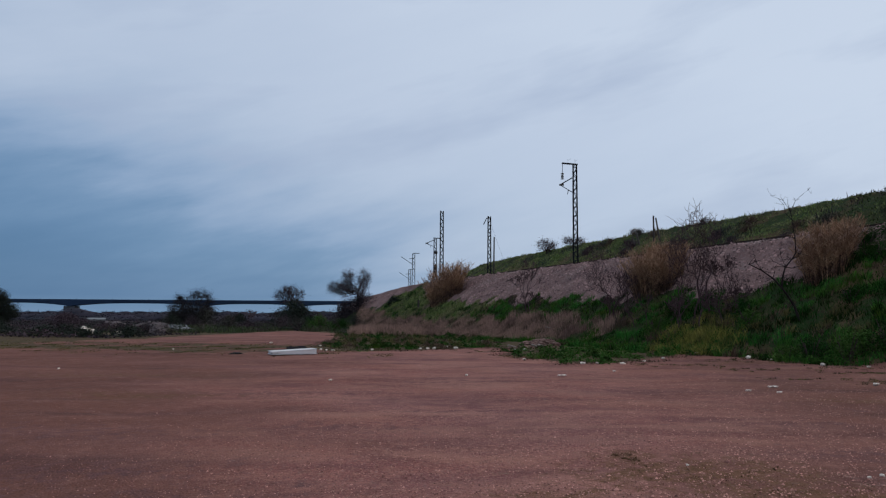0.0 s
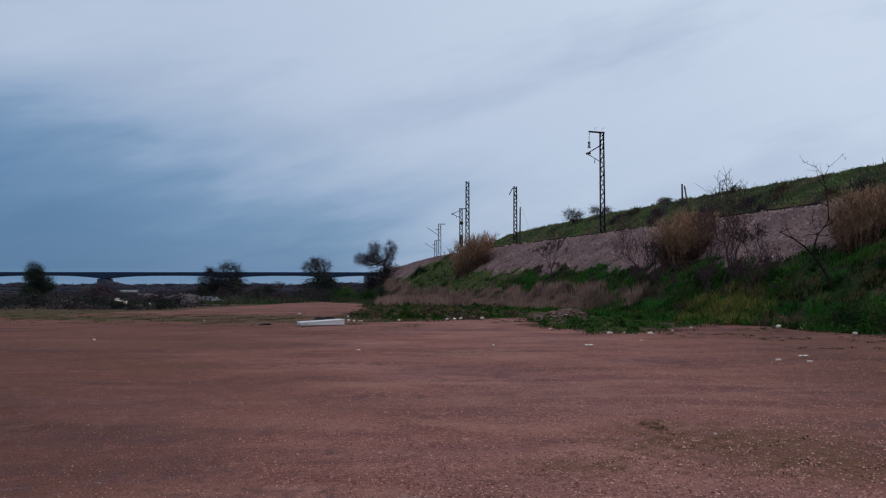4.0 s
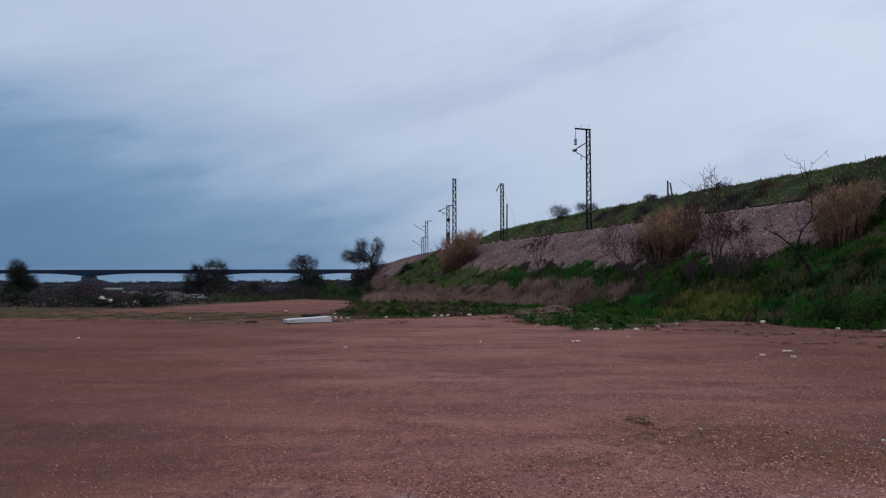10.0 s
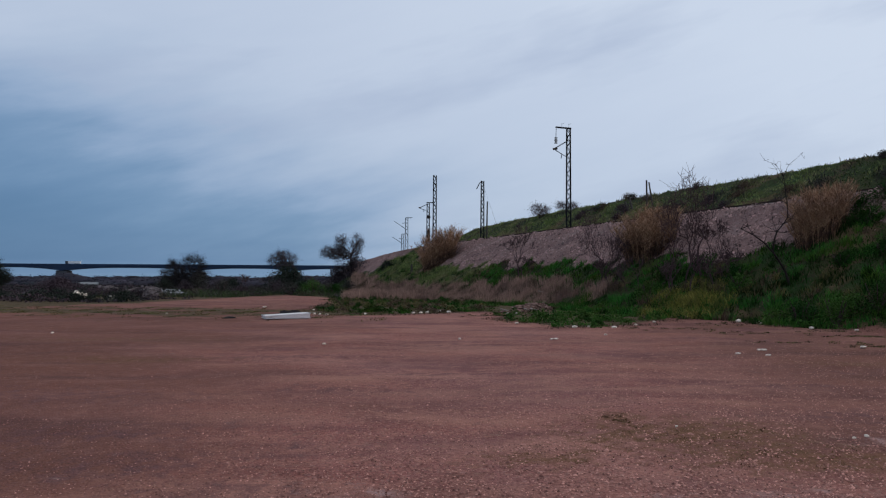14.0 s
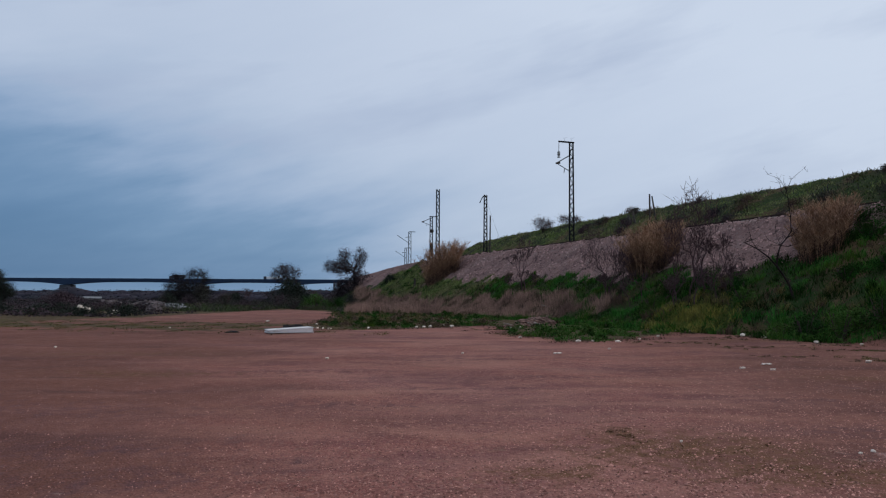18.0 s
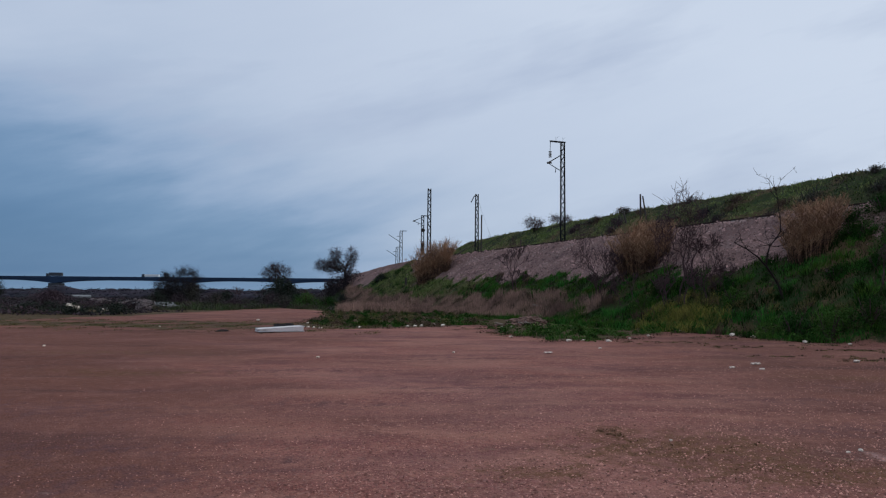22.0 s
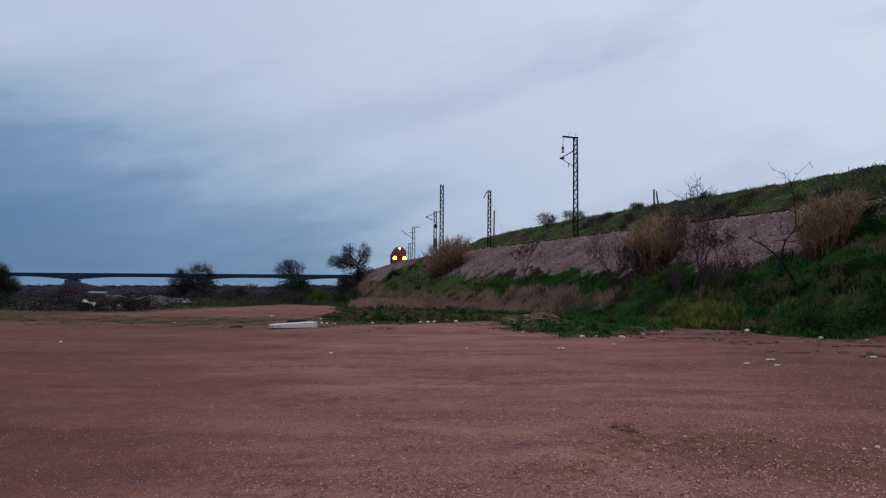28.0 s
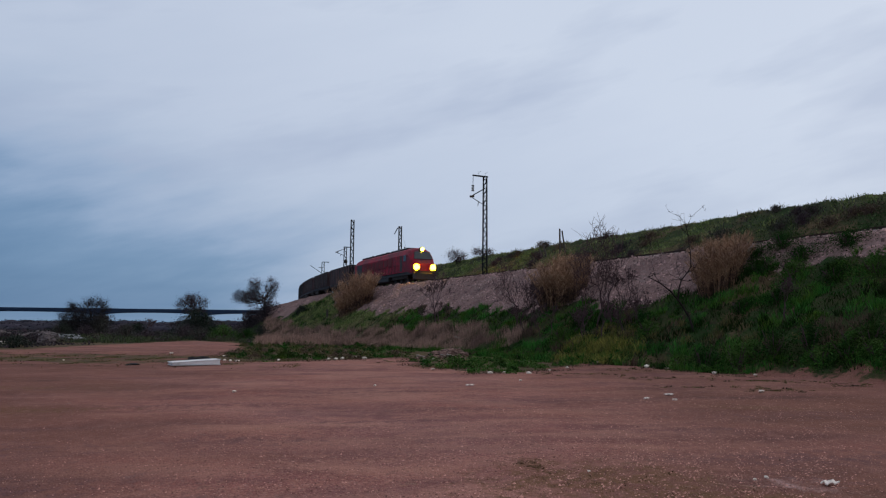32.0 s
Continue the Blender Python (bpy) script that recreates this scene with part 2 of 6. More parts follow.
    grav = mix(span(noise_of(4.5, 6, 0.75, geo, ((1.0, 1.0, 0.55), 0)), 0.50, 0.75), grav, (0.115, 0.072, 0.067))
    grav = mix(span(noise_of(7.0, 5, 0.75), 0.56, 0.72), grav, (0.34, 0.25, 0.23))
    grav = mix(span(noise_of(0.7, 4, 0.6), 0.56, 0.70, 0, 0.6), grav, (0.26, 0.19, 0.175))
    grav = mix(span(peb.outputs[1], 0.80, 0.98, 0, 0.6), grav, (0.27, 0.22, 0.21))
    far = mix(span(noise_of(0.06), 0.4, 0.6), (0.062, 0.045, 0.050), (0.032, 0.031, 0.028))
    moss = mix(span(noise_of(7, 5, 0.75), 0.40, 0.60), (0.125, 0.064, 0.030), (0.215, 0.102, 0.062))
    # dark damp soil, which also carries the darkened near corners as colour
    damp_vignette = mix(span(noise_of(11, 5, 0.7), 0.4, 0.62), (0.115, 0.052, 0.050), (0.175, 0.082, 0.074))
    dust = mix(span(noise_of(7, 5, 0.7), 0.4, 0.62), (0.37, 0.225, 0.200), (0.26, 0.130, 0.108))
    col = dirt
    edge, fray = noise_of(1.6, 6, 0.65), noise_of(3.4, 8, 0.75)
    for name, paint in (("damp_vignette", damp_vignette), ("dry", dry), ("green", green), ("gravel", grav), ("far", far), ("moss", moss), ("dust", dust)):
        at = N("ShaderNodeAttribute")
        at.attribute_name = name
        s = N("ShaderNodeMath")
        s.operation = "ADD"
        L(at.outputs["Fac"], s.inputs[0])
        soft = name in ("moss", "dust", "damp_vignette")
        L(span(fray if soft else edge, 0.25, 0.75, -0.8 if soft else -0.35, 0.8 if soft else 0.35), s.inputs[1])
        col = mix(span(s.outputs[0], 0.34 if soft else 0.42, 0.84 if soft else 0.60), col, paint)
    L(col, b.inputs["Base Color"])
    u = N("ShaderNodeBump")
    u.inputs["Strength"].default_value, u.inputs["Distance"].default_value = 0.8, 0.016
    L(span(vor.outputs["Distance"], 0.0, 0.8, 1.0, 0.0), u.inputs["Height"])
    v = N("ShaderNodeBump")
    v.inputs["Strength"].default_value, v.inputs["Distance"].default_value = 0.35, 0.06
    L(noise_of(1.8, 5, 0.6), v.inputs["Height"])
    L(u.outputs[0], v.inputs["Normal"])
    L(v.outputs[0], b.inputs["Normal"])
    return m


M_GROUND = ground_material()
M_PEB_PALE = material("pale_pebble", (0.46, 0.225, 0.175), 0.95, [(6, 0.4, 0.7, (0.36, 0.17, 0.135))], island=0.5)
M_PEB_DARK = material("dark_pebble", (0.190, 0.078, 0.062), 0.95, [(6, 0.4, 0.7, (0.25, 0.105, 0.083))], island=0.5)
M_RAIL = material("rusty_rail", (0.030, 0.018, 0.015), 0.85, [(3, 0.4, 0.7, (0.05, 0.026, 0.018))])
M_SLEEPER = material("concrete_sleeper", (0.20, 0.185, 0.17), 0.9, [(5, 0.4, 0.7, (0.13, 0.11, 0.10))], random_amount=0.15)
M_STONE = material("ballast_stone", (0.315, 0.192, 0.172), 0.95, [(0.5, 0.42, 0.65, (0.130, 0.080, 0.074)), (0.22, 0.54, 0.66, (0.29, 0.20, 0.18))], island=0.7)
M_MAST = material("painted_lattice_steel", (0.012, 0.013, 0.016), 0.7, [(4, 0.5, 0.75, (0.03, 0.02, 0.016))], spec=0.15)
M_GALV = material("galvanised_steel", (0.16, 0.19, 0.20), 0.55, [(4, 0.4, 0.7, (0.11, 0.12, 0.12))], 0.5)
M_INSUL = material("glazed_insulator", (0.10, 0.075, 0.06), 0.25)
M_WOOD = material("weathered_timber", (0.055, 0.045, 0.04), 0.9, [(8, 0.4, 0.7, (0.10, 0.085, 0.07))])
M_WHITE = material("white_plaster_stone", (0.82, 0.70, 0.58), 0.9, [(14, 0.50, 0.75, (0.45, 0.36, 0.30))], bump=0.6, bump_scale=25, random_amount=0.15)
M_MOUND = material("dumped_earth", (0.13, 0.10, 0.098), 0.95, [(1.2, 0.42, 0.62, (0.075, 0.058, 0.055))], bump=0.5, bump_scale=6)
M_PLANK = material("bleached_plank", (0.42, 0.36, 0.31), 0.9, [(9, 0.4, 0.7, (0.28, 0.22, 0.18))])
M_PAPER = material("white_paper", (0.84, 0.72, 0.62), 0.8, [(12, 0.55, 0.8, (0.42, 0.37, 0.33))])
M_MATTRESS = material("white_quilted_cloth", (0.76, 0.70, 0.68), 0.9, [(3, 0.5, 0.75, (0.5, 0.46, 0.42))], bump=0.3, bump_scale=14)
M_PIPING = material("grey_piping", (0.62, 0.60, 0.59), 0.9)
M_DEBRIS = material("brown_debris", (0.24, 0.135, 0.105), 0.95, [(5, 0.4, 0.65, (0.07, 0.042, 0.035))], bump=0.6, bump_scale=16)
M_DARK_LUMP = material("dark_lump", (0.022, 0.021, 0.024), 0.95, [(9, 0.4, 0.7, (0.05, 0.042, 0.038))], bump=0.5, bump_scale=14)
M_BARK = material("dark_bark", (0.022, 0.016, 0.016), 0.95, [(10, 0.4, 0.7, (0.045, 0.034, 0.030))], spec=0.1)
M_TWIG = material("bare_twig", (0.080, 0.050, 0.053), 0.95, [(6, 0.4, 0.7, (0.10, 0.066, 0.064))], spec=0.05)
M_LEAF_DARK = material("dark_leaf", (0.012, 0.019, 0.013), 0.9, [(1.5, 0.4, 0.65, (0.022, 0.030, 0.016))], island=0.5)
M_LEAF_GREY = material("grey_brown_leaf", (0.052, 0.046, 0.036), 0.85, [(1.5, 0.4, 0.65, (0.032, 0.034, 0.024))], island=0.5)
M_LEAF_TREE = material("slate_dark_leaf", (0.026, 0.025, 0.032), 0.9, [(1.5, 0.4, 0.65, (0.030, 0.026, 0.025))], island=0.5, spec=0.1)
M_LEAF_GREEN = material("green_leaf", (0.044, 0.110, 0.020), 0.9, [(1.2, 0.4, 0.65, (0.070, 0.100, 0.026))], island=0.5, spec=0.05)
# deep green leaf, darkened further so that shaded bushes come out dark
M_LEAF_DEEP = material("deep_green_leaf", (0.017, 0.055, 0.012), 0.95, [(1.2, 0.4, 0.65, (0.028, 0.050, 0.010))], island=0.5, spec=0.03)
M_GRASS = material("green_grass", (0.042, 0.158, 0.027), 0.9, [(0.7, 0.4, 0.65, (0.062, 0.110, 0.014)), (0.16, 0.56, 0.70, (0.018, 0.054, 0.009))], island=0.5, spec=0.05)
M_HILL = material("hill_grass", (0.040, 0.068, 0.016), 0.8, [(0.28, 0.40, 0.56, (0.062, 0.046, 0.028)), (0.9, 0.4, 0.65, (0.028, 0.056, 0.012))], island=0.4)
M_WEED = material("yellow_green_weed", (0.270, 0.225, 0.045), 0.8, [(0.9, 0.4, 0.65, (0.095, 0.110, 0.018))], island=0.45)
M_DRY = material("dry_grass", (0.37, 0.225, 0.170), 0.85, [(0.5, 0.46, 0.66, (0.170, 0.098, 0.078))], island=0.4)
M_REED = material("dry_reed", (0.41, 0.240, 0.140), 0.85, [(0.9, 0.4, 0.65, (0.21, 0.115, 0.072))], island=0.35)
M_REED_DARK = material("dark_reed_leaf", (0.095, 0.052, 0.040), 0.9, [(0.9, 0.4, 0.65, (0.050, 0.030, 0.026))], island=0.4)
M_SCRUB = material("bare_scrub", (0.070, 0.044, 0.052), 0.95, [(0.12, 0.42, 0.60, (0.026, 0.020, 0.024))], island=0.4)
# purplish woods, their blue tint standing for distant haze
M_WOODS = material("purplish_far_woods", (0.036, 0.029, 0.044), 0.95, [(0.05, 0.42, 0.6, (0.020, 0.024, 0.030)), (0.6, 0.4, 0.65, (0.028, 0.024, 0.030))], island=0.3, spec=0.1)
M_TURF = material("olive_turf", (0.190, 0.240, 0.070), 0.85, [(0.25, 0.42, 0.62, (0.235, 0.185, 0.100)), (0.9, 0.42, 0.65, (0.100, 0.140, 0.034))], island=0.4)
M_LITTER = material("withered_stalk", (0.120, 0.078, 0.048), 0.9, [(0.6, 0.4, 0.65, (0.075, 0.048, 0.032))], island=0.5)
# darker copy of the green grass, shade among the plants painted as colour
M_GRASS_SHADED = material("shaded_green_grass", (0.017, 0.062, 0.010), 0.9, [(0.5, 0.44, 0.58, (0.024, 0.034, 0.012)), (1.1, 0.45, 0.58, (0.010, 0.024, 0.004))], island=0.5, spec=0.03)
M_OLIVE = material("olive_weed", (0.125, 0.102, 0.032), 0.85, [(0.8, 0.4, 0.65, (0.080, 0.070, 0.024))], island=0.5)
M_STRAW = material("trodden_straw", (0.50, 0.285, 0.21), 0.9, [(2.0, 0.45, 0.7, (0.33, 0.17, 0.13))], island=0.4)
M_MOSS = material("olive_brown_moss", (0.175, 0.105, 0.052), 0.95, [(3.0, 0.4, 0.65, (0.205, 0.110, 0.070))], island=0.4)
M_CONCRETE = material("bridge_concrete", (0.20, 0.20, 0.20), 0.9, [(0.1, 0.4, 0.7, (0.15, 0.15, 0.15))])
M_PIER = material("dark_pier_concrete", (0.105, 0.110, 0.125), 0.9, [(0.1, 0.4, 0.7, (0.055, 0.058, 0.064))])
# girder colour made bluer to hold the haze of distance
M_DECK = material("bridge_hazed_steel", (0.020, 0.042, 0.088), 0.8, [(0.08, 0.4, 0.7, (0.015, 0.032, 0.066))])
M_RED = material("red_train_paint", (0.33, 0.014, 0.034), 0.6, [(0.5, 0.42, 0.62, (0.150, 0.020, 0.034)), (1.6, 0.46, 0.7, (0.10, 0.022, 0.030))], spec=0.15)
M_CHAR = material("charcoal_train_paint", (0.028, 0.027, 0.030), 0.6, [(1.5, 0.45, 0.75, (0.05, 0.042, 0.04))])
M_WAGON = material("grimy_wagon_steel", (0.048, 0.026, 0.028), 0.8, [(0.8, 0.4, 0.7, (0.085, 0.042, 0.040))], random_amount=0.35)
M_GRILLE = material("dark_red_grille", (0.12, 0.015, 0.02), 0.7)
M_GLASS = material("dark_windscreen", (0.012, 0.014, 0.016), 0.12, spec=0.6)
M_IRON = material("dirty_iron", (0.030, 0.026, 0.024), 0.75, [(3, 0.4, 0.7, (0.055, 0.042, 0.035))], 0.4)
M_LAMP = glowing("lit_headlamp", (1.0, 0.52, 0.0016), 320.0)
M_LAMP_TOP = glowing("lit_roof_lamp", (1.0, 0.72, 0.014), 120.0)
M_TRUCK = material("dark_truck_tarpaulin", (0.045, 0.055, 0.07), 0.7)
M_VAN = material("white_truck_paint", (0.72, 0.73, 0.74), 0.5)
M_TYRE = material("tyre_rubber", (0.02, 0.02, 0.02), 0.9)

# ---- mesh helpers ----
rng = np.random.default_rng(7)


def mesh_object(name, verts, faces, mat, smooth=False):
    me = bpy.data.meshes.new(name)
    me.from_pydata([tuple(v) for v in verts], [], faces)
    me.materials.append(mat)
    if smooth:
        me.polygons.foreach_set("use_smooth", [True] * len(me.polygons))
    me.update()
    return new(name, me)


def fast_mesh(name, verts, tris, mat):
    """A mesh out of large arrays of triangles."""
    me = bpy.data.meshes.new(name)
    verts, tris = np.asarray(verts, np.float32), np.asarray(tris, np.int32)
    me.vertices.add(len(verts))
    me.vertices.foreach_set("co", verts.ravel())
    me.loops.add(tris.size)
    me.loops.foreach_set("vertex_index", tris.ravel())
    me.polygons.add(len(tris))
    me.polygons.foreach_set("loop_start", np.arange(0, tris.size, 3, dtype=np.int32))
    me.materials.append(mat)
    me.update(calc_edges=True)
    return new(name, me)


def part(name, bm, mat, parent=None, label="", bevel=0.0):
    if bevel:
        bmesh.ops.bevel(bm, geom=bm.edges[:], offset=bevel, segments=1, affect="EDGES", clamp_overlap=True)
    me = bpy.data.meshes.new(name)
    bm.to_mesh(me)
    bm.free()
    me.materials.append(mat)
    ob = new(name, me)
    ob.parent = parent
    return tagged(ob, label)


def box(bm, x0, x1, y0, y1, z0, z1):
    r = bmesh.ops.create_cube(bm, size=1.0)
    for v in r["verts"]:
        v.co = Vector(((x0 + x1) / 2 + v.co.x * (x1 - x0), (y0 + y1) / 2 + v.co.y * (y1 - y0), (z0 + z1) / 2 + v.co.z * (z1 - z0)))
    return r["verts"]


def bar(bm, a, b, r, n=6, r2=None):
    """A round bar from a to b."""
    a, b = Vector(a), Vector(b)
    d = b - a
    m = Matrix.Translation((a + b) / 2) @ d.to_track_quat("Z", "Y").to_matrix().to_4x4()
    return bmesh.ops.create_cone(bm, cap_ends=True, segments=n, radius1=r, radius2=r if r2 is None else r2, depth=d.length, matrix=m)["verts"]


def disc(bm, c, axis, r, depth, n=14):
    m = Matrix.Translation(c) @ Vector(axis).to_track_quat("Z", "Y").to_matrix().to_4x4()
    return bmesh.ops.create_cone(bm, cap_ends=True, segments=n, radius1=r, radius2=r, depth=depth, matrix=m)["verts"]


def empty(name, m=None):
    ob = new(name)
    ob.empty_display_size = 0.2
    if m is not None:
        ob.matrix_basis = m
    return ob


# ---- the lie of the land ----
RAIL_Z = 6.42
U = np.array([-0.346, 0.938])
U = U / np.linalg.norm(U)
NRM = np.array([U[1], -U[0]])
P0, A0, RAD, TURN = 34.2, 66.7, 337.0, radians(33)
ARC = RAD * TURN


def track_at(s):
    """Place, heading (the way of growing s) and right-hand normal of the track's centre line s metres along it."""
    if s <= A0:
        h, xy = 0.0, NRM * P0 + U * s
    else:
        a = min((s - A0) / RAD, TURN)
        xy = NRM * P0 + U * A0 + U * RAD * math.sin(a) + NRM * RAD * (1 - math.cos(a))
        h = a
        if s > A0 + ARC:
            xy = xy + (U * math.cos(a) + NRM * math.sin(a)) * (s - A0 - ARC)
    d = U * math.cos(h) + NRM * math.sin(h)
    n = NRM * math.cos(h) - U * math.sin(h)
    return xy, d, n


def track_coords(X, Y):
    """Along and across the track for arrays of places: s, and q, positive beyond the track."""
    a, p = X * U[0] + Y * U[1], X * NRM[0] + Y * NRM[1] - P0
    s, q = a.copy(), p.copy()
    c = np.stack([p - RAD, a - A0])
    rad = np.hypot(c[0], c[1])
    ang = np.arctan2(c[1], -c[0])
    on = (a > A0) & (ang >= 0) & (ang <= TURN)
    s[on], q[on] = A0 + RAD * ang[on], (RAD - rad)[on]
    ex = NRM * P0 + U * A0 + U * RAD * math.sin(TURN) + NRM * RAD * (1 - math.cos(TURN))
    d = U * math.cos(TURN) + NRM * math.sin(TURN)
    n = NRM * math.cos(TURN) - U * math.sin(TURN)
    a2, p2 = (X - ex[0]) * d[0] + (Y - ex[1]) * d[1], (X - ex[0]) * n[0] + (Y - ex[1]) * n[1]
    past = (a > A0) & ~on & (a2 > 0) & (np.abs(p2) < 200)
    s[past], q[past] = A0 + ARC + a2[past], p2[past]
    rest = (a > A0) & ~on & ~past
    q[rest] = np.where(p[rest] > 0, 150.0, -150.0)
    return s, q


def wave(X, Y, scale, seed):
    """Cheap smooth noise in about -1 to 1."""
    r = np.random.default_rng(seed)
    out = np.zeros_like(X)
    for k in range(6):
        a, f = r.uniform(0, 2 * math.pi), (1.0 + 0.35 * k) / scale
        out += np.sin((X * math.cos(a) + Y * math.sin(a)) * f * 2 * math.pi + r.uniform(0, 6.28)) / (1 + 0.5 * k)
    return out / 2.2


def height(X, Y):
    X, Y = np.asarray(X, float), np.asarray(Y, float)
    s, q = track_coords(X, Y)
    z = 0.03 * wave(X, Y, 5.0, 1) + 0.015 * wave(X, Y, 1.7, 2)
    rough = 0.16 * wave(X, Y, 4.0, 3) + 0.10 * wave(X, Y, 1.6, 4)
    spill = np.clip((s - 82) / 24, 0, 1)
    edge = -2.7 + 0.12 * wave(X, Y, 6, 5) - 5.4 * spill
    shoulder = RAIL_Z - 0.42 - 0.26 * np.clip(-2.9 - q, 0, 5.2) * spill
    near = (RAIL_Z - 0.35 - 1.35 * spill) + (q - edge) / 1.55 + rough
    z_side = np.where(q < edge, np.maximum(near, z), shoulder)
    hill = RAIL_Z - 0.4 + np.clip((q - 4.2) / 7.5, 0, 1) ** 0.8 * 4.4 + rough * 0.6 * np.clip((q - 4) / 3, 0, 1)
    fall = np.clip((s - 118) / 40, 0, 1)
    hill = hill - np.clip(fall, 0, 1) * np.clip((q - 3.5) / 10, 0, 1) * 9.0
    z = np.where(q < edge, z_side, np.where(q > 4.2, hill, z_side))
    z = np.where(np.abs(q) > 120, np.where(q > 0, 0.0, z), z)
    return z


LOT = [(15.8, 23.5), (13.3, 25.6), (12.4, 26.3), (12.1, 28.6), (11.2, 30.6), (9.9, 31.5), (8.0, 28.1), (5.8, 25), (4.3, 25.6), (3.2, 28.5),
       (2.6, 31), (3.4, 36), (2.2, 37.3), (-0.1, 34.8), (-2.2, 34.2), (-3.7, 32.5), (-5, 33.1), (-6.4, 39.4), (-7.3, 51), (-9.7, 64), (-15, 73),
       (-17, 64), (-19, 54), (-19.3, 45.6), (-22, 43.6), (-23.7, 38.7), (-45, 34), (-70, 20), (-70, -40), (36, -38), (27, -11.4), (18.6, 13), (17.0, 19)]


def lot_distance(X, Y):
    """Signed distance to the edge of the dirt lot, positive inside."""
    X, Y = np.asarray(X, float), np.asarray(Y, float)
    best, inside = np.full(X.shape, 1e9), np.zeros(X.shape, bool)
    for (ax, ay), (bx, by) in zip(LOT, LOT[1:] + LOT[:1]):
        dx, dy = bx - ax, by - ay
        t = np.clip(((X - ax) * dx + (Y - ay) * dy) / (dx * dx + dy * dy), 0, 1)
        best = np.minimum(best, np.hypot(X - ax - t * dx, Y - ay - t * dy))
        cross = (ay > Y) != (by > Y)
        with np.errstate(divide="ignore", invalid="ignore"):
            inside ^= cross & (X < dx * (Y - ay) / (dy if dy else 1e-9) + ax)
    return np.where(inside, best, -best)


def gravel_foot(X, Y, s):
    """Height on the bank below which turf takes over from the gravel."""
    return 2.9 + 0.5 * wave(X, Y, 11, 24) + 0.45 * wave(X, Y, 3.4, 25) + 2.45 * np.clip((s - 76) / 12, 0, 1) * np.clip((99 - s) / 8, 0, 1) + 1.7 * np.clip((26.8 - s) / 3, 0, 1) + 1.2 * np.clip((22 - s) / 8, 0, 1)


def steps(*runs):
    out = []
    for a, b, d in runs:
        out += list(np.arange(a, b, d))
    return np.array(out + [runs[-1][1]])


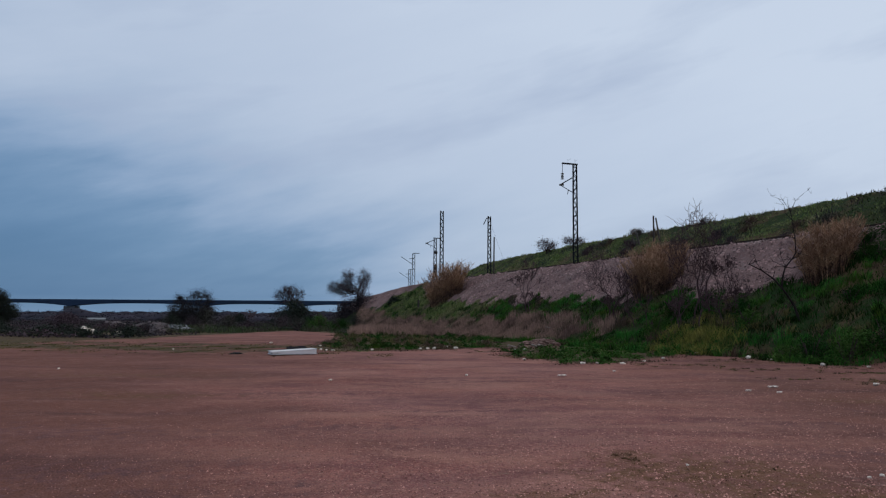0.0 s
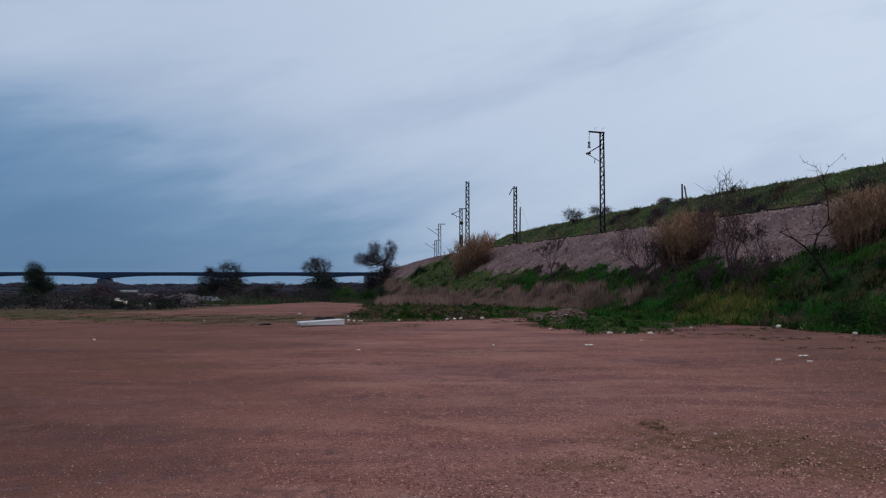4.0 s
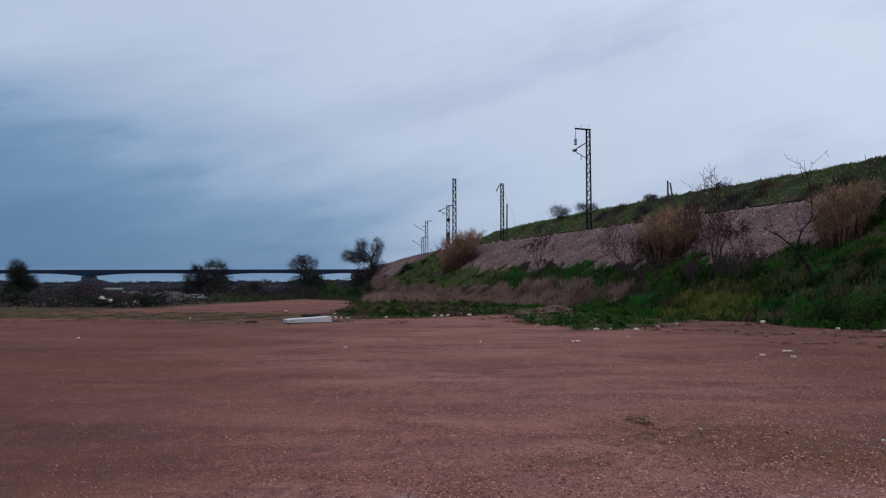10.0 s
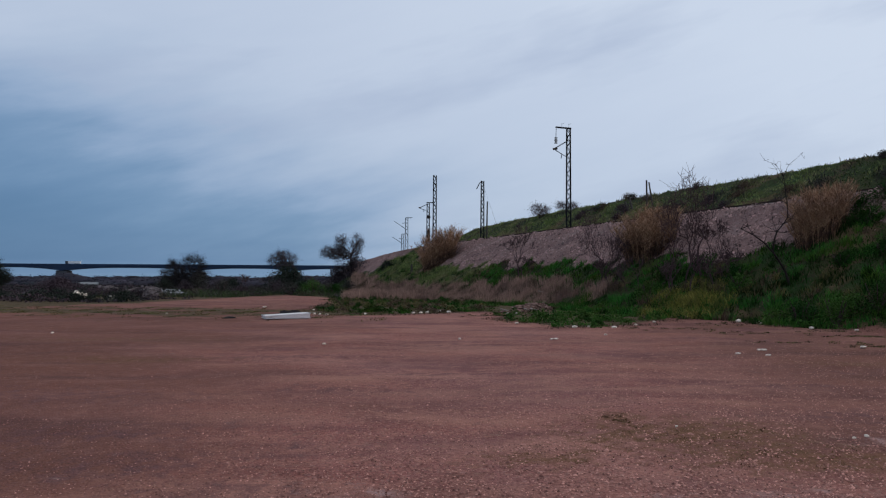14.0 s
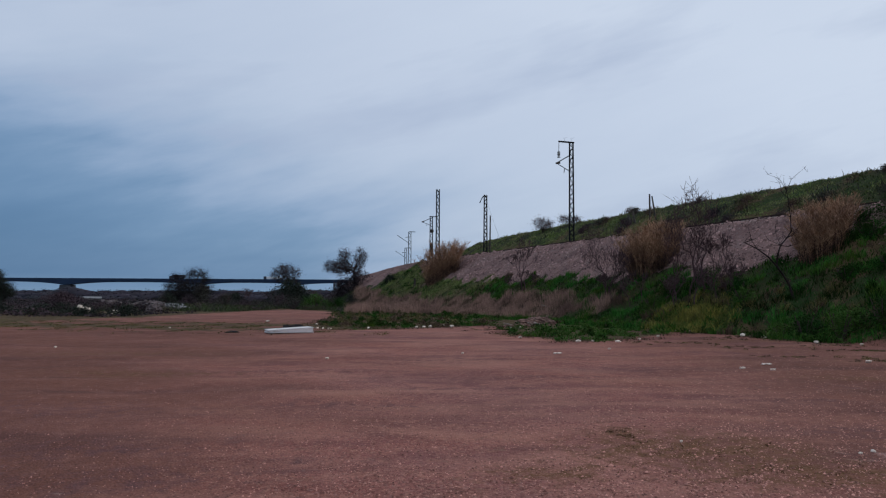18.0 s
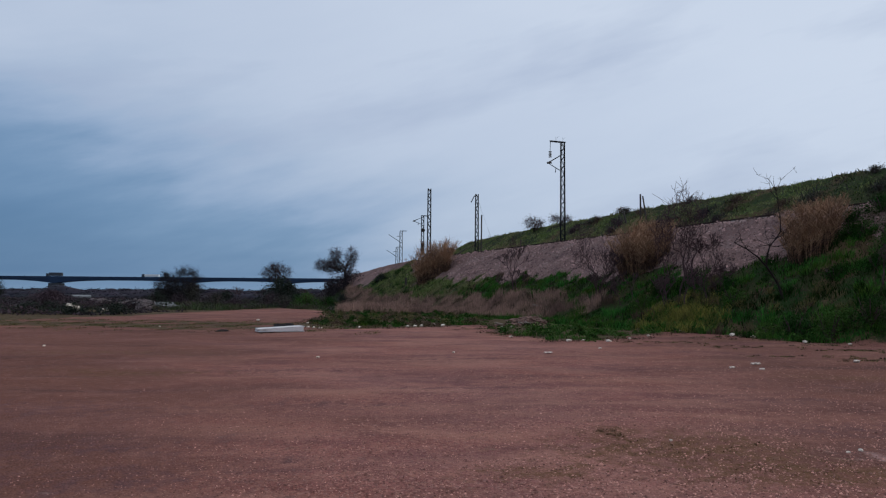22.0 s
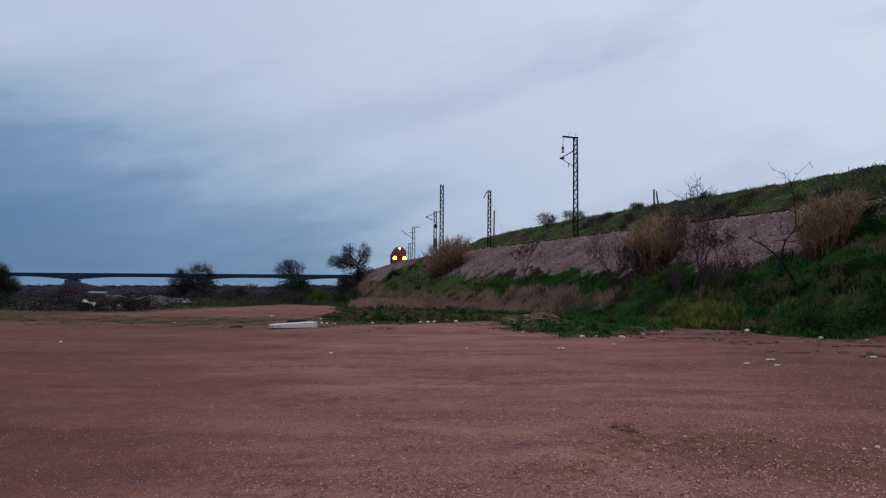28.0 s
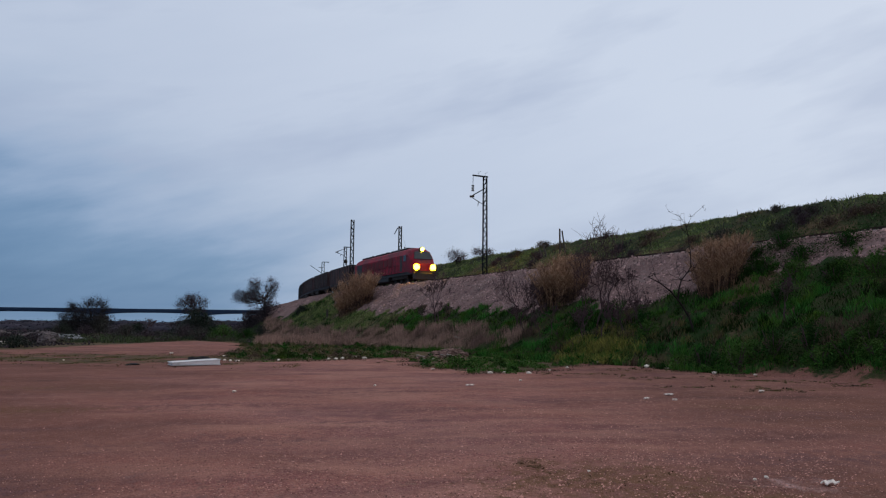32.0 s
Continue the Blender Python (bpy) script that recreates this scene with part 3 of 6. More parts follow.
def make_ground():
    xs = np.concatenate([-np.geomspace(4500, 72, 26), steps((-70, -30, 1.2), (-30, 32, 0.4), (32, 70, 1.2)), np.geomspace(75, 4500, 26)])
    ys = np.concatenate([-np.geomspace(600, 12, 10), steps((-10, 4, 1.0), (4, 18, 0.3), (18, 130, 0.5), (130, 240, 1.2)), np.geomspace(246, 4600, 30)])
    X, Y = np.meshgrid(xs, ys)
    Z = height(X, Y)
    s, q = track_coords(X, Y)
    lot = lot_distance(X, Y)
    nx, ny = len(xs), len(ys)
    i = np.arange(nx * ny).reshape(ny, nx)
    a, b, c, d = i[:-1, :-1].ravel(), i[:-1, 1:].ravel(), i[1:, 1:].ravel(), i[1:, :-1].ravel()
    ob = fast_mesh("ground", np.stack([X.ravel(), Y.ravel(), Z.ravel()], 1), np.concatenate([np.stack([a, b, c], 1), np.stack([a, c, d], 1)]), M_GROUND)
    ob.data.polygons.foreach_set("use_smooth", [True] * len(ob.data.polygons))
    veg = np.clip(0.5 - lot / 1.2, 0, 1)
    slope = np.clip((q + 13.0) / 2.0, 0, 1) * (q < 60)
    strip = np.exp(-((Y - 35.5 + 0.12 * (X + 12)) / 6.5) ** 2) * np.clip((-X - 3) / 3, 0, 1) * np.clip((X + 34) / 6, 0, 1)
    green = np.clip(slope * (0.78 + 0.35 * wave(X, Y, 9, 21)) * np.where(q > 0, np.clip((q - 4.5) / 3.0, 0.2, 1.2), 1.0) + 0.35 * veg * wave(X, Y, 7, 22), 0, 1)
    dry = np.clip(np.maximum(veg, slope) * 0.9 + strip * (0.62 + 0.3 * wave(X, Y, 5, 23)), 0, 1)
    gz = gravel_foot(X, Y, s)
    gravel = np.clip((Z - gz) / 0.5 + 0.5, 0, 1) * (q < 3.6) * (q > -40)
    gravel = np.maximum(gravel, np.clip((s - 92 + 2 * wave(X, Y, 9, 33)) / 5, 0, 1) * (q < 3.6) * np.clip((Z - 2.6 + 0.5 * wave(X, Y, 5, 35)) / 0.8 + 0.5, 0, 1) * np.clip((q + 13.5) / 1.5, 0, 1))
    far = np.clip((np.hypot(X, Y) - 70) / 30, 0, 1) * (1 - slope) * (q < 0)
    # browner to left and right, with the darker picture sides put into the colour
    soil_falloff = np.clip((-X - 1.5 + 1.5 * wave(X, Y, 9, 31)) / 7, 0, 1) * np.clip(1.15 - np.abs(Y - 24) / 40, 0.3, 1) * 0.9 + np.clip((X - 2.5) / 7, 0, 1) * 0.58
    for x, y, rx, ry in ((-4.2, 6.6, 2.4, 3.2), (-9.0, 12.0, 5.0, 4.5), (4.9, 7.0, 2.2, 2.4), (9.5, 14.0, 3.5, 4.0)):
        soil_falloff = soil_falloff + 0.75 * np.exp(-((X - x) / rx) ** 2 - ((Y - y) / ry) ** 2)
    soil_falloff = np.clip(soil_falloff + 0.2 * wave(X, Y, 5, 32), 0, 1)
    moss, dust, damp_vignette = np.zeros_like(X), np.zeros_like(X), np.zeros_like(X)
    # damp spots; the last five paint a lens-like darkening into the near corners
    for x, y, rx, ry in ((-2.6, 6.3, 0.9, 0.45), (-1.6, 5.5, 0.6, 0.3), (-3.6, 7.6, 1.2, 0.5), (-1.3, 6.9, 0.5, 0.2), (-5.5, 10.0, 2.4, 0.8), (-1.2, 10.6, 1.6, 0.35), (0.6, 12.6, 1.9, 0.35),
                         (2.2, 14.2, 2.2, 0.40), (-3.6, 15.0, 2.6, 0.50), (5.6, 11.2, 1.6, 0.40), (5.0, 16.2, 2.2, 0.45), (-6.5, 18.5, 3.0, 0.6), (8.5, 20.5, 2.6, 0.5), (0.8, 18.2, 2.4, 0.4), (4.6, 7.35, 0.9, 0.5), (5.6, 8.8, 1.8, 0.6), (8.8, 13.0, 2.4, 0.7), (-4.4, 6.0, 1.2, 0.6), (-7.5, 8.5, 2.0, 0.8)):
        damp_vignette = np.maximum(damp_vignette, np.where(Y < 9, 0.66, 0.52) * np.exp(-((X - x) / rx / 1.3) ** 2 - ((Y - y) / ry / 1.3) ** 2))
    for x, y, rx, ry in ((2.14, 8.47, 0.3, 0.4), (2.7, 7.6, 1.0, 0.7), (0.95, 6.6, 0.5, 0.25), (3.4, 6.7, 1.0, 0.45), (1.9, 7.4, 0.5, 0.4), (11.5, 18.6, 2.2, 0.5), (13.0, 21.6, 2.4, 0.5), (10.5, 23.0, 2.5, 0.35), (9.0, 25.4, 2.0, 0.4), (3.0, 29.5, 1.0, 0.6), (8.3, 14.2, 1.2, 0.5), (-8.5, 19.0, 2.5, 0.7), (-6.0, 14.5, 1.6, 0.5), (12.0, 26.2, 2.5, 0.6)):
        moss = np.maximum(moss, np.where(Y < 10, 0.84, 0.62) * np.exp(-((X - x) / rx / 1.5) ** 2 - ((Y - y) / ry / 1.5) ** 2))
    for x, y, rx, ry in ((-0.57, 5.4, 0.38, 0.3), (2.5, 5.4, 0.8, 0.3), (4.6, 7.2, 0.6, 0.35)):
        dust = np.maximum(dust, 0.75 * np.exp(-((X - x) / rx) ** 2 - ((Y - y) / ry) ** 2))
    for name, v in (("dry", dry), ("green", green), ("gravel", gravel), ("far", far), ("moss", moss), ("dust", dust), ("damp_vignette", damp_vignette), ("soil_falloff", soil_falloff)):
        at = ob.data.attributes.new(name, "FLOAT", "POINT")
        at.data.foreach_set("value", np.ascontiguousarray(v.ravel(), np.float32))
    tagged(ob, "bare reddish dirt lot rising to a railway embankment", "ground", kind="structure")
    return ob


make_ground()


# ---- railway ----
def sweep(profile, s0, s1, ds):
    """Verts and quads of a cross profile (across, up) drawn along the track."""
    verts, faces, k = [], [], len(profile)
    ss = np.arange(s0, s1 + ds / 2, ds)
    for s in ss:
        xy, d, n = track_at(s)
        verts += [(xy[0] + n[0] * q, xy[1] + n[1] * q, z) for q, z in profile]
    for j in range(len(ss) - 1):
        for i in range(k):
            a, b = j * k + i, j * k + (i + 1) % k
            faces.append((a, b, b + k, a + k))
    faces += [tuple(range(k - 1, -1, -1)), tuple(range((len(ss) - 1) * k, len(ss) * k))]
    return verts, faces


def make_track():
    z = RAIL_Z
    tr = tagged(empty("railway_track"), "single railway track with rusty rails on gravel ballast", "railway track")
    v, f = sweep([(-2.7, z - 0.75), (-1.85, z - 0.27), (1.85, z - 0.27), (2.7, z - 0.75)], -15, 260, 4.0)
    bed = mesh_object("ballast_bed", v, f, M_STONE)
    bed.parent = tr
    for q in (-0.87, 0.87):
        v, f = sweep([(q - 0.07, z - 0.17), (q - 0.02, z - 0.13), (q - 0.035, z), (q + 0.035, z), (q + 0.02, z - 0.13), (q + 0.07, z - 0.17)], -15, 260, 3.0)
        r = mesh_object("rail", v, f, M_RAIL)
        r.parent = tr
    bm = bmesh.new()
    box(bm, -1.3, 1.3, -0.14, 0.14, -0.12, 0.1)
    first = part("sleeper", bm, M_SLEEPER, tr, bevel=0.03)
    for k in range(240):
        s = 8 + 0.62 * k
        xy, d, n = track_at(s)
        o = first if k == 0 else new("sleeper", first.data)
        o.parent = tr
        o.matrix_basis = Matrix.Translation((xy[0], xy[1], z - 0.25)) @ Matrix.Rotation(math.atan2(n[1], n[0]), 4, "Z")
    # loose stones over the shoulder and the bank below it
    cube = np.array([(-1, -1, -0.7), (1, -0.8, -0.6), (0.8, 1, -0.8), (-0.9, 0.9, -0.6), (-0.5, -0.6, 0.7), (0.6, -0.5, 0.8), (0.5, 0.6, 0.6), (-0.6, 0.5, 0.8)])
    tri = np.array([(4, 5, 6), (4, 6, 7), (0, 1, 5), (0, 5, 4), (1, 2, 6), (1, 6, 5), (2, 3, 7), (2, 7, 6), (3, 0, 4), (3, 4, 7)])
    n = 29000
    ss, qq = rng.uniform(4, 130, n), rng.uniform(-7.8, -1.2, n)
    pts = []
    for s, q in zip(ss, qq):
        xy, d, nn = track_at(s)
        pts.append(xy + nn * q)
    pts = np.array(pts)
    zz = np.where(qq > -2.6, z - 0.27 - np.clip((-1.85 - qq) / 0.75, 0, 1) * 0.42, height(pts[:, 0], pts[:, 1]))
    keep = zz > gravel_foot(pts[:, 0], pts[:, 1], ss) - 0.15
    size = rng.uniform(0.022, 0.075, n) * np.where(rng.random(n) < 0.02, 1.6, 1.0)
    V = cube[None] * size[:, None, None] * rng.uniform(0.6, 1.3, (n, 1, 3))
    ang = rng.uniform(0, 6.28, n)
    ca, sa = np.cos(ang)[:, None], np.sin(ang)[:, None]
    V = np.stack([V[..., 0] * ca - V[..., 1] * sa, V[..., 0] * sa + V[..., 1] * ca, V[..., 2]], -1)
    V = V + np.stack([pts[:, 0], pts[:, 1], zz], 1)[:, None]
    V = V[keep]
    T = (tri[None] + 8 * np.arange(len(V))[:, None, None]).reshape(-1, 3)
    st = fast_mesh("ballast_stones", V.reshape(-1, 3), T, M_STONE)
    tagged(st, "loose pinkish grey ballast stones on the bank", "stones", kind="stuff")


make_track()


def at_track(s, q, z=None):
    xy, d, n = track_at(s)
    p = xy + n * q
    if z is None:
        z = float(height(p[:1], p[1:])[0])
    return Matrix.Translation((p[0], p[1], z)) @ Matrix.Rotation(math.atan2(d[1], d[0]) - math.pi / 2, 4, "Z")


def lattice(thing, h, w0, w1, mat, bay=0.45):
    """Two steel channels joined by zigzag lacing on both faces, up to h metres."""
    def side(k, z):
        return k * (w0 + (w1 - w0) * z / h) / 2

    for k in (-1, 1):
        bm = bmesh.new()
        for y in (-0.085, 0.085):
            bar(bm, (side(k, -0.6), y, -0.6), (side(k, h), y, h), 0.035, 4)
        bar(bm, (side(k, -0.6) + 0.02 * k, 0, -0.6), (side(k, h) + 0.02 * k, 0, h), 0.075, 4)
        part("leg", bm, mat, thing)
    n = int(h / bay)
    for y in (-0.10, 0.10):
        for j in range(n):
            bm = bmesh.new()
            k = 1 if j % 2 else -1
            bar(bm, (side(k, h * j / n), y, h * j / n), (side(-k, h * (j + 1) / n), y, h * (j + 1) / n), 0.032, 4)
            part("lacing_bar", bm, mat, thing)
    bm = bmesh.new()
    box(bm, -0.5, 0.5, -0.5, 0.5, -0.7, 0.12)
    part("footing", bm, M_CONCRETE, thing, "concrete footing", bevel=0.03)


def cantilever(thing, h, mat, reach, drop=1.6, tube=0.05):
    """Slanting tube with insulators, registration arm and steady arm, towards -x."""
    bm = bmesh.new()
    bar(bm, (-0.1, 0, h - 1.2), (-reach, 0, h - 1.2 - drop * 0.55), tube)
    part("bracket_tube", bm, mat, thing)
    bm = bmesh.new()
    bar(bm, (-reach, 0, h - 1.2 - drop * 0.55), (-0.15, 0, h - 1.2 - drop * 0.98), tube * 0.8)
    part("registration_arm", bm, mat, thing)
    bm = bmesh.new()
    for k in range(4):
        x = -reach + 0.12 * k
        disc(bm, (x, 0, h - 1.2 - drop * 0.55 + 0.02 * k), (1, 0, 0.3), 0.11, 0.07, 8)
    part("insulator", bm, M_INSUL, thing)
    bm = bmesh.new()
    bar(bm, (-reach * 0.45, 0, h - 1.2 - drop * 0.80), (-reach * 0.50, 0, h - 1.2 - drop * 1.08), tube * 0.8)
    part("steady_arm", bm, mat, thing)


def top_bracket(thing, h, mat, x0, x1, hang=True):
    bm = bmesh.new()
    box(bm, x0, x1, -0.07, 0.07, h, h + 0.14)
    part("top_beam", bm, mat, thing)
    if hang:
        bm = bmesh.new()
        bar(bm, (x0 + 0.05, 0, h), (x0 + 0.02, 0, h - 0.95), 0.03)
        part("hanger_rod", bm, mat, thing)
        bm = bmesh.new()
        for k in range(5):
            disc(bm, (x0 + 0.02, 0, h - 1.0 - 0.13 * k), (0, 0, 1), 0.16 if k % 2 == 0 else 0.13, 0.06, 10)
        part("insulator_string", bm, M_INSUL, thing)


LABEL_MAST = "dark lattice steel catenary mast beside the track"


def make_masts():
    g = "catenary masts"
    m = tagged(empty("catenary_mast", at_track(62.8, 2.9)), LABEL_MAST + " with long top beam", "mast", g)
    lattice(m, 10.8, 0.50, 0.38, M_MAST)
    top_bracket(m, 10.8, M_MAST, -1.45, 0.3)
    cantilever(m, 10.8, M_MAST, 1.7, 1.7)
    for x in (-0.75, 0.05):
        bm = bmesh.new()
        bar(bm, (x, 0, 10.94), (x - 0.06, 0, 11.35), 0.012, 4)
        bar(bm, (x, 0, 11.2), (x + 0.28, 0, 11.42), 0.010, 4)
        part("bird_spike", bm, M_GALV, m, "thin pale bird spike")
    m = tagged(empty("catenary_mast", at_track(85.6, 3.0)), LABEL_MAST + " with drooping bracket", "mast", g)
    lattice(m, 8.5, 0.42, 0.32, M_MAST)
    bm = bmesh.new()
    bar(bm, (0, 0, 8.4), (-0.4, 0, 8.2), 0.06)
    bar(bm, (-0.4, 0, 8.2), (-0.8, 0, 7.4), 0.06)
    part("drooping_bracket", bm, M_MAST, m)
    bm = bmesh.new()
    bar(bm, (0.2, 0, 7.6), (2.3, 0, 2.0), 0.009)
    part("stay_wire", bm, M_MAST, m)
    m = tagged(empty("catenary_mast", at_track(88.2, -2.65)), LABEL_MAST + " without any bracket", "mast", g)
    lattice(m, 9.3, 0.42, 0.34, M_MAST)
    m = tagged(empty("catenary_mast", at_track(115.2, 3.0)), LABEL_MAST + " carrying tension weights", "mast", g)
    lattice(m, 8.6, 0.45, 0.36, M_MAST)
    top_bracket(m, 8.6, M_MAST, -0.3, 1.0, False)
    cantilever(m, 9.6, M_MAST, 1.6, 1.2)
    bm = bmesh.new()
    for k in range(8):
        disc(bm, (0.0, -0.45, 2.2 + 0.26 * k), (0, 0, 1), 0.27, 0.22, 10)
    part("tension_weight", bm, M_IRON, m)
    bm = bmesh.new()
    disc(bm, (0, -0.4, 6.2), (0, 1, 0), 0.32, 0.12, 14)
    part("pulley", bm, M_IRON, m)
    for s, h in ((144.7, 8.5), (178.0, 7.2)):
        m = tagged(empty("catenary_mast", at_track(s, 3.0)), "pale galvanised catenary mast with a raised cantilever over the track", "mast", g)
        lattice(m, h, 0.6, 0.45, M_GALV, 0.7)
        top_bracket(m, h, M_GALV, -0.2, 1.2, False)
        bm = bmesh.new()
        bar(bm, (0, 0, h - 2.4), (-2.6, 0, h - 0.7), 0.06)
        bar(bm, (0, 0, h - 1.0), (-0.9, 0, h - 1.1), 0.06)
        part("cantilever_tube", bm, M_GALV, m)


make_masts()


# ---- train ----
def profile_body(name, sections, mat, parent, label=""):
    """Loft of closed cross sections along y: (y, [(x, z), ...])."""
    verts, faces, k = [], [], len(sections[0][1])
    for y, pts in sections:
        verts += [(x, y, z) for x, z in pts]
    for j in range(len(sections) - 1):
        for i in range(k):
            a, b = j * k + i, j * k + (i + 1) % k
            faces.append((a, b, b + k, a + k))
    faces += [tuple(range(k - 1, -1, -1)), tuple(range((len(sections) - 1) * k, len(sections) * k))]
    ob = mesh_object(name, verts, faces, mat)
    ob.parent = parent
    return tagged(ob, label)


def section(w, z0, z1, r):
    return [(-w, z0), (w, z0), (w, z1 - r), (w - r * 0.35, z1 - r * 0.35), (w - r, z1), (-w + r, z1), (-w + r * 0.35, z1 - r * 0.35), (-w, z1 - r)]


def bogie(parent, y, axles=3, spread=1.8):
    bm = bmesh.new()
    L = spread * (axles - 1) / 2 + 0.7
    for x in (-1.05, 1.05):
        box(bm, x - 0.09, x + 0.09, y - L, y + L, 0.45, 0.85)
    box(bm, -1.0, 1.0, y - 0.3, y + 0.3, 0.5, 0.9)
    b = part("bogie", bm, M_IRON, parent, bevel=0.03)
    for k in range(axles):
        yy = y + (k - (axles - 1) / 2) * spread
        for x in (-0.85, 0.85):
            bm = bmesh.new()
            disc(bm, (x, yy, 0.5), (1, 0, 0), 0.5, 0.13, 16)
            part("wheel", bm, M_IRON, b)


def make_locomotive():
    """Front at y = 0 heading -y; the body runs back towards +y."""
    t = tagged(empty("locomotive"), "red and charcoal diesel freight locomotive with lit headlamps", "locomotive")
    L = 20.6
    profile_body("body", [(1.5, section(1.40, 1.15, 3.82, 0.8)), (3.4, section(1.42, 1.15, 3.86, 0.8)), (L - 1.6, section(1.42, 1.15, 3.86, 0.8)),
                          (L - 0.7, section(1.40, 1.15, 3.75, 0.8))], M_RED, t)
    profile_body("tail_cab", [(L - 0.695, section(1.395, 1.15, 3.745, 0.8)), (L - 0.2, section(1.34, 1.15, 3.5, 0.8)), (L, section(1.2, 1.15, 2.8, 0.6))], M_CHAR, t, "charcoal tail end")
    profile_body("cab_nose", [(-0.22, section(0.95, 1.0, 2.0, 0.4)), (-0.05, section(1.15, 0.92, 2.25, 0.45)), (0.22, section(1.32, 0.9, 2.62, 0.5)), (0.62, section(1.385, 0.95, 3.30, 0.7)),
                              (1.0, section(1.395, 1.05, 3.66, 0.78)), (1.495, section(1.40, 1.12, 3.82, 0.8))], M_RED, t)
    bm = bmesh.new()
    v = [bm.verts.new(p) for p in ((-1.10, 0.07, 2.50), (1.10, 0.07, 2.50), (0.92, 0.50, 3.26), (0.62, 0.60, 3.38), (-0.62, 0.60, 3.38), (-0.92, 0.50, 3.26))]
    v += [bm.verts.new(p.co + Vector((0, 0.22, -0.06))) for p in v]
    bm.faces.new(v[:6])
    bm.faces.new(v[:5:-1])
    for i in range(6):
        j = (i + 1) % 6
        bm.faces.new((v[i], v[i + 6], v[j + 6], v[j]))
    bmesh.ops.recalc_face_normals(bm, faces=bm.faces[:])
    part("windscreen", bm, M_GLASS, t)
    for x in (-1, 1):
        bm = bmesh.new()
        box(bm, x * 1.36, x * 1.425, 1.7, 2.5, 2.35, 3.0)
        part("side_window", bm, M_GLASS, t)
        bm = bmesh.new()
        box(bm, x * 1.39, x * 1.44, 2.85, 3.55, 1.25, 3.02)
        part("cab_door", bm, M_CHAR, t, "charcoal cab door")
        for k in range(7):
            bm = bmesh.new()
            box(bm, x * 1.40, x * 1.45, 6.0 + 1.45 * k, 7.2 + 1.45 * k, 2.1, 2.9)
            part("side_grille", bm, M_GRILLE, t)
        bm = bmesh.new()
        box(bm, x * 1.39, x * 1.445, L - 3.6, L - 1.7, 1.2, 3.0)
        part("equipment_door", bm, M_CHAR, t, "charcoal equipment door")
        bm = bmesh.new()
        for k in range(15):
            bar(bm, (x * 1.46, 4.0 + k, 1.2), (x * 1.46, 4.0 + k, 2.0), 0.02, 4)
        bar(bm, (x * 1.46, 4.0, 2.0), (x * 1.46, 18.0, 2.0), 0.02, 4)
        part("handrail", bm, M_IRON, t)
    for y, l in ((2.9, 5.3), (8.9, 4.8), (14.3, 4.6)):
        bm = bmesh.new()
        box(bm, -0.78, 0.78, y, y + l, 3.80, 4.0)
        part("roof_cowl", bm, M_CHAR, t, "charcoal roof cowl", bevel=0.07)
    for y in (10.2, 12.0, 15.6):
        bm = bmesh.new()
        disc(bm, (0, y, 4.04), (0, 0, 1), 0.55, 0.1, 18)
        part("roof_fan", bm, M_IRON, t)
    bm = bmesh.new()
    box(bm, -1.30, 1.30, 0.1, L - 0.1, 0.82, 1.16)
    part("underframe", bm, M_CHAR, t, bevel=0.03)
    bm = bmesh.new()
    box(bm, -1.25, 1.25, 7.6, 13.0, 0.35, 0.9)
    part("fuel_tank", bm, M_CHAR, t, bevel=0.08)
    bm = bmesh.new()
    box(bm, -1.3, 1.3, -0.42, 0.0, 0.2, 0.95)
    part("snowplough", bm, M_CHAR, t, bevel=0.06)
    bm = bmesh.new()
    box(bm, -1.2, 1.2, -0.30, -0.18, 0.99, 1.16)
    part("buffer_beam", bm, M_CHAR, t)
    for x in (-0.9, 0.9):
        bm = bmesh.new()
        bar(bm, (x, -0.25, 1.06), (x, -0.65, 1.06), 0.1, 10)
        disc(bm, (x, -0.68, 1.06), (0, 1, 0), 0.24, 0.06, 14)
        part("buffer", bm, M_IRON, t)
    # low lenses made larger than real, so their size holds the glare
    for x, z, y, r in ((-0.97, 1.56, -0.14, 0.33), (0.97, 1.56, -0.14, 0.33), (0.0, 3.60, 0.66, 0.20)):
        bm = bmesh.new()
        disc(bm, (x, y, z), (0, 1, 0), r + 0.07, 0.34, 16)
        h = part("headlamp_housing", bm, M_CHAR, t)
        bm = bmesh.new()
        disc(bm, (x, y - 0.18, z), (0, 1, 0), r, 0.05, 16)
        part("headlamp_lens", bm, M_LAMP if z < 3 else M_LAMP_TOP, h, "lit yellow lens" if z < 3 else "lit warm white lens")
    bogie(t, 4.3)
    bogie(t, L - 4.3)
    return t


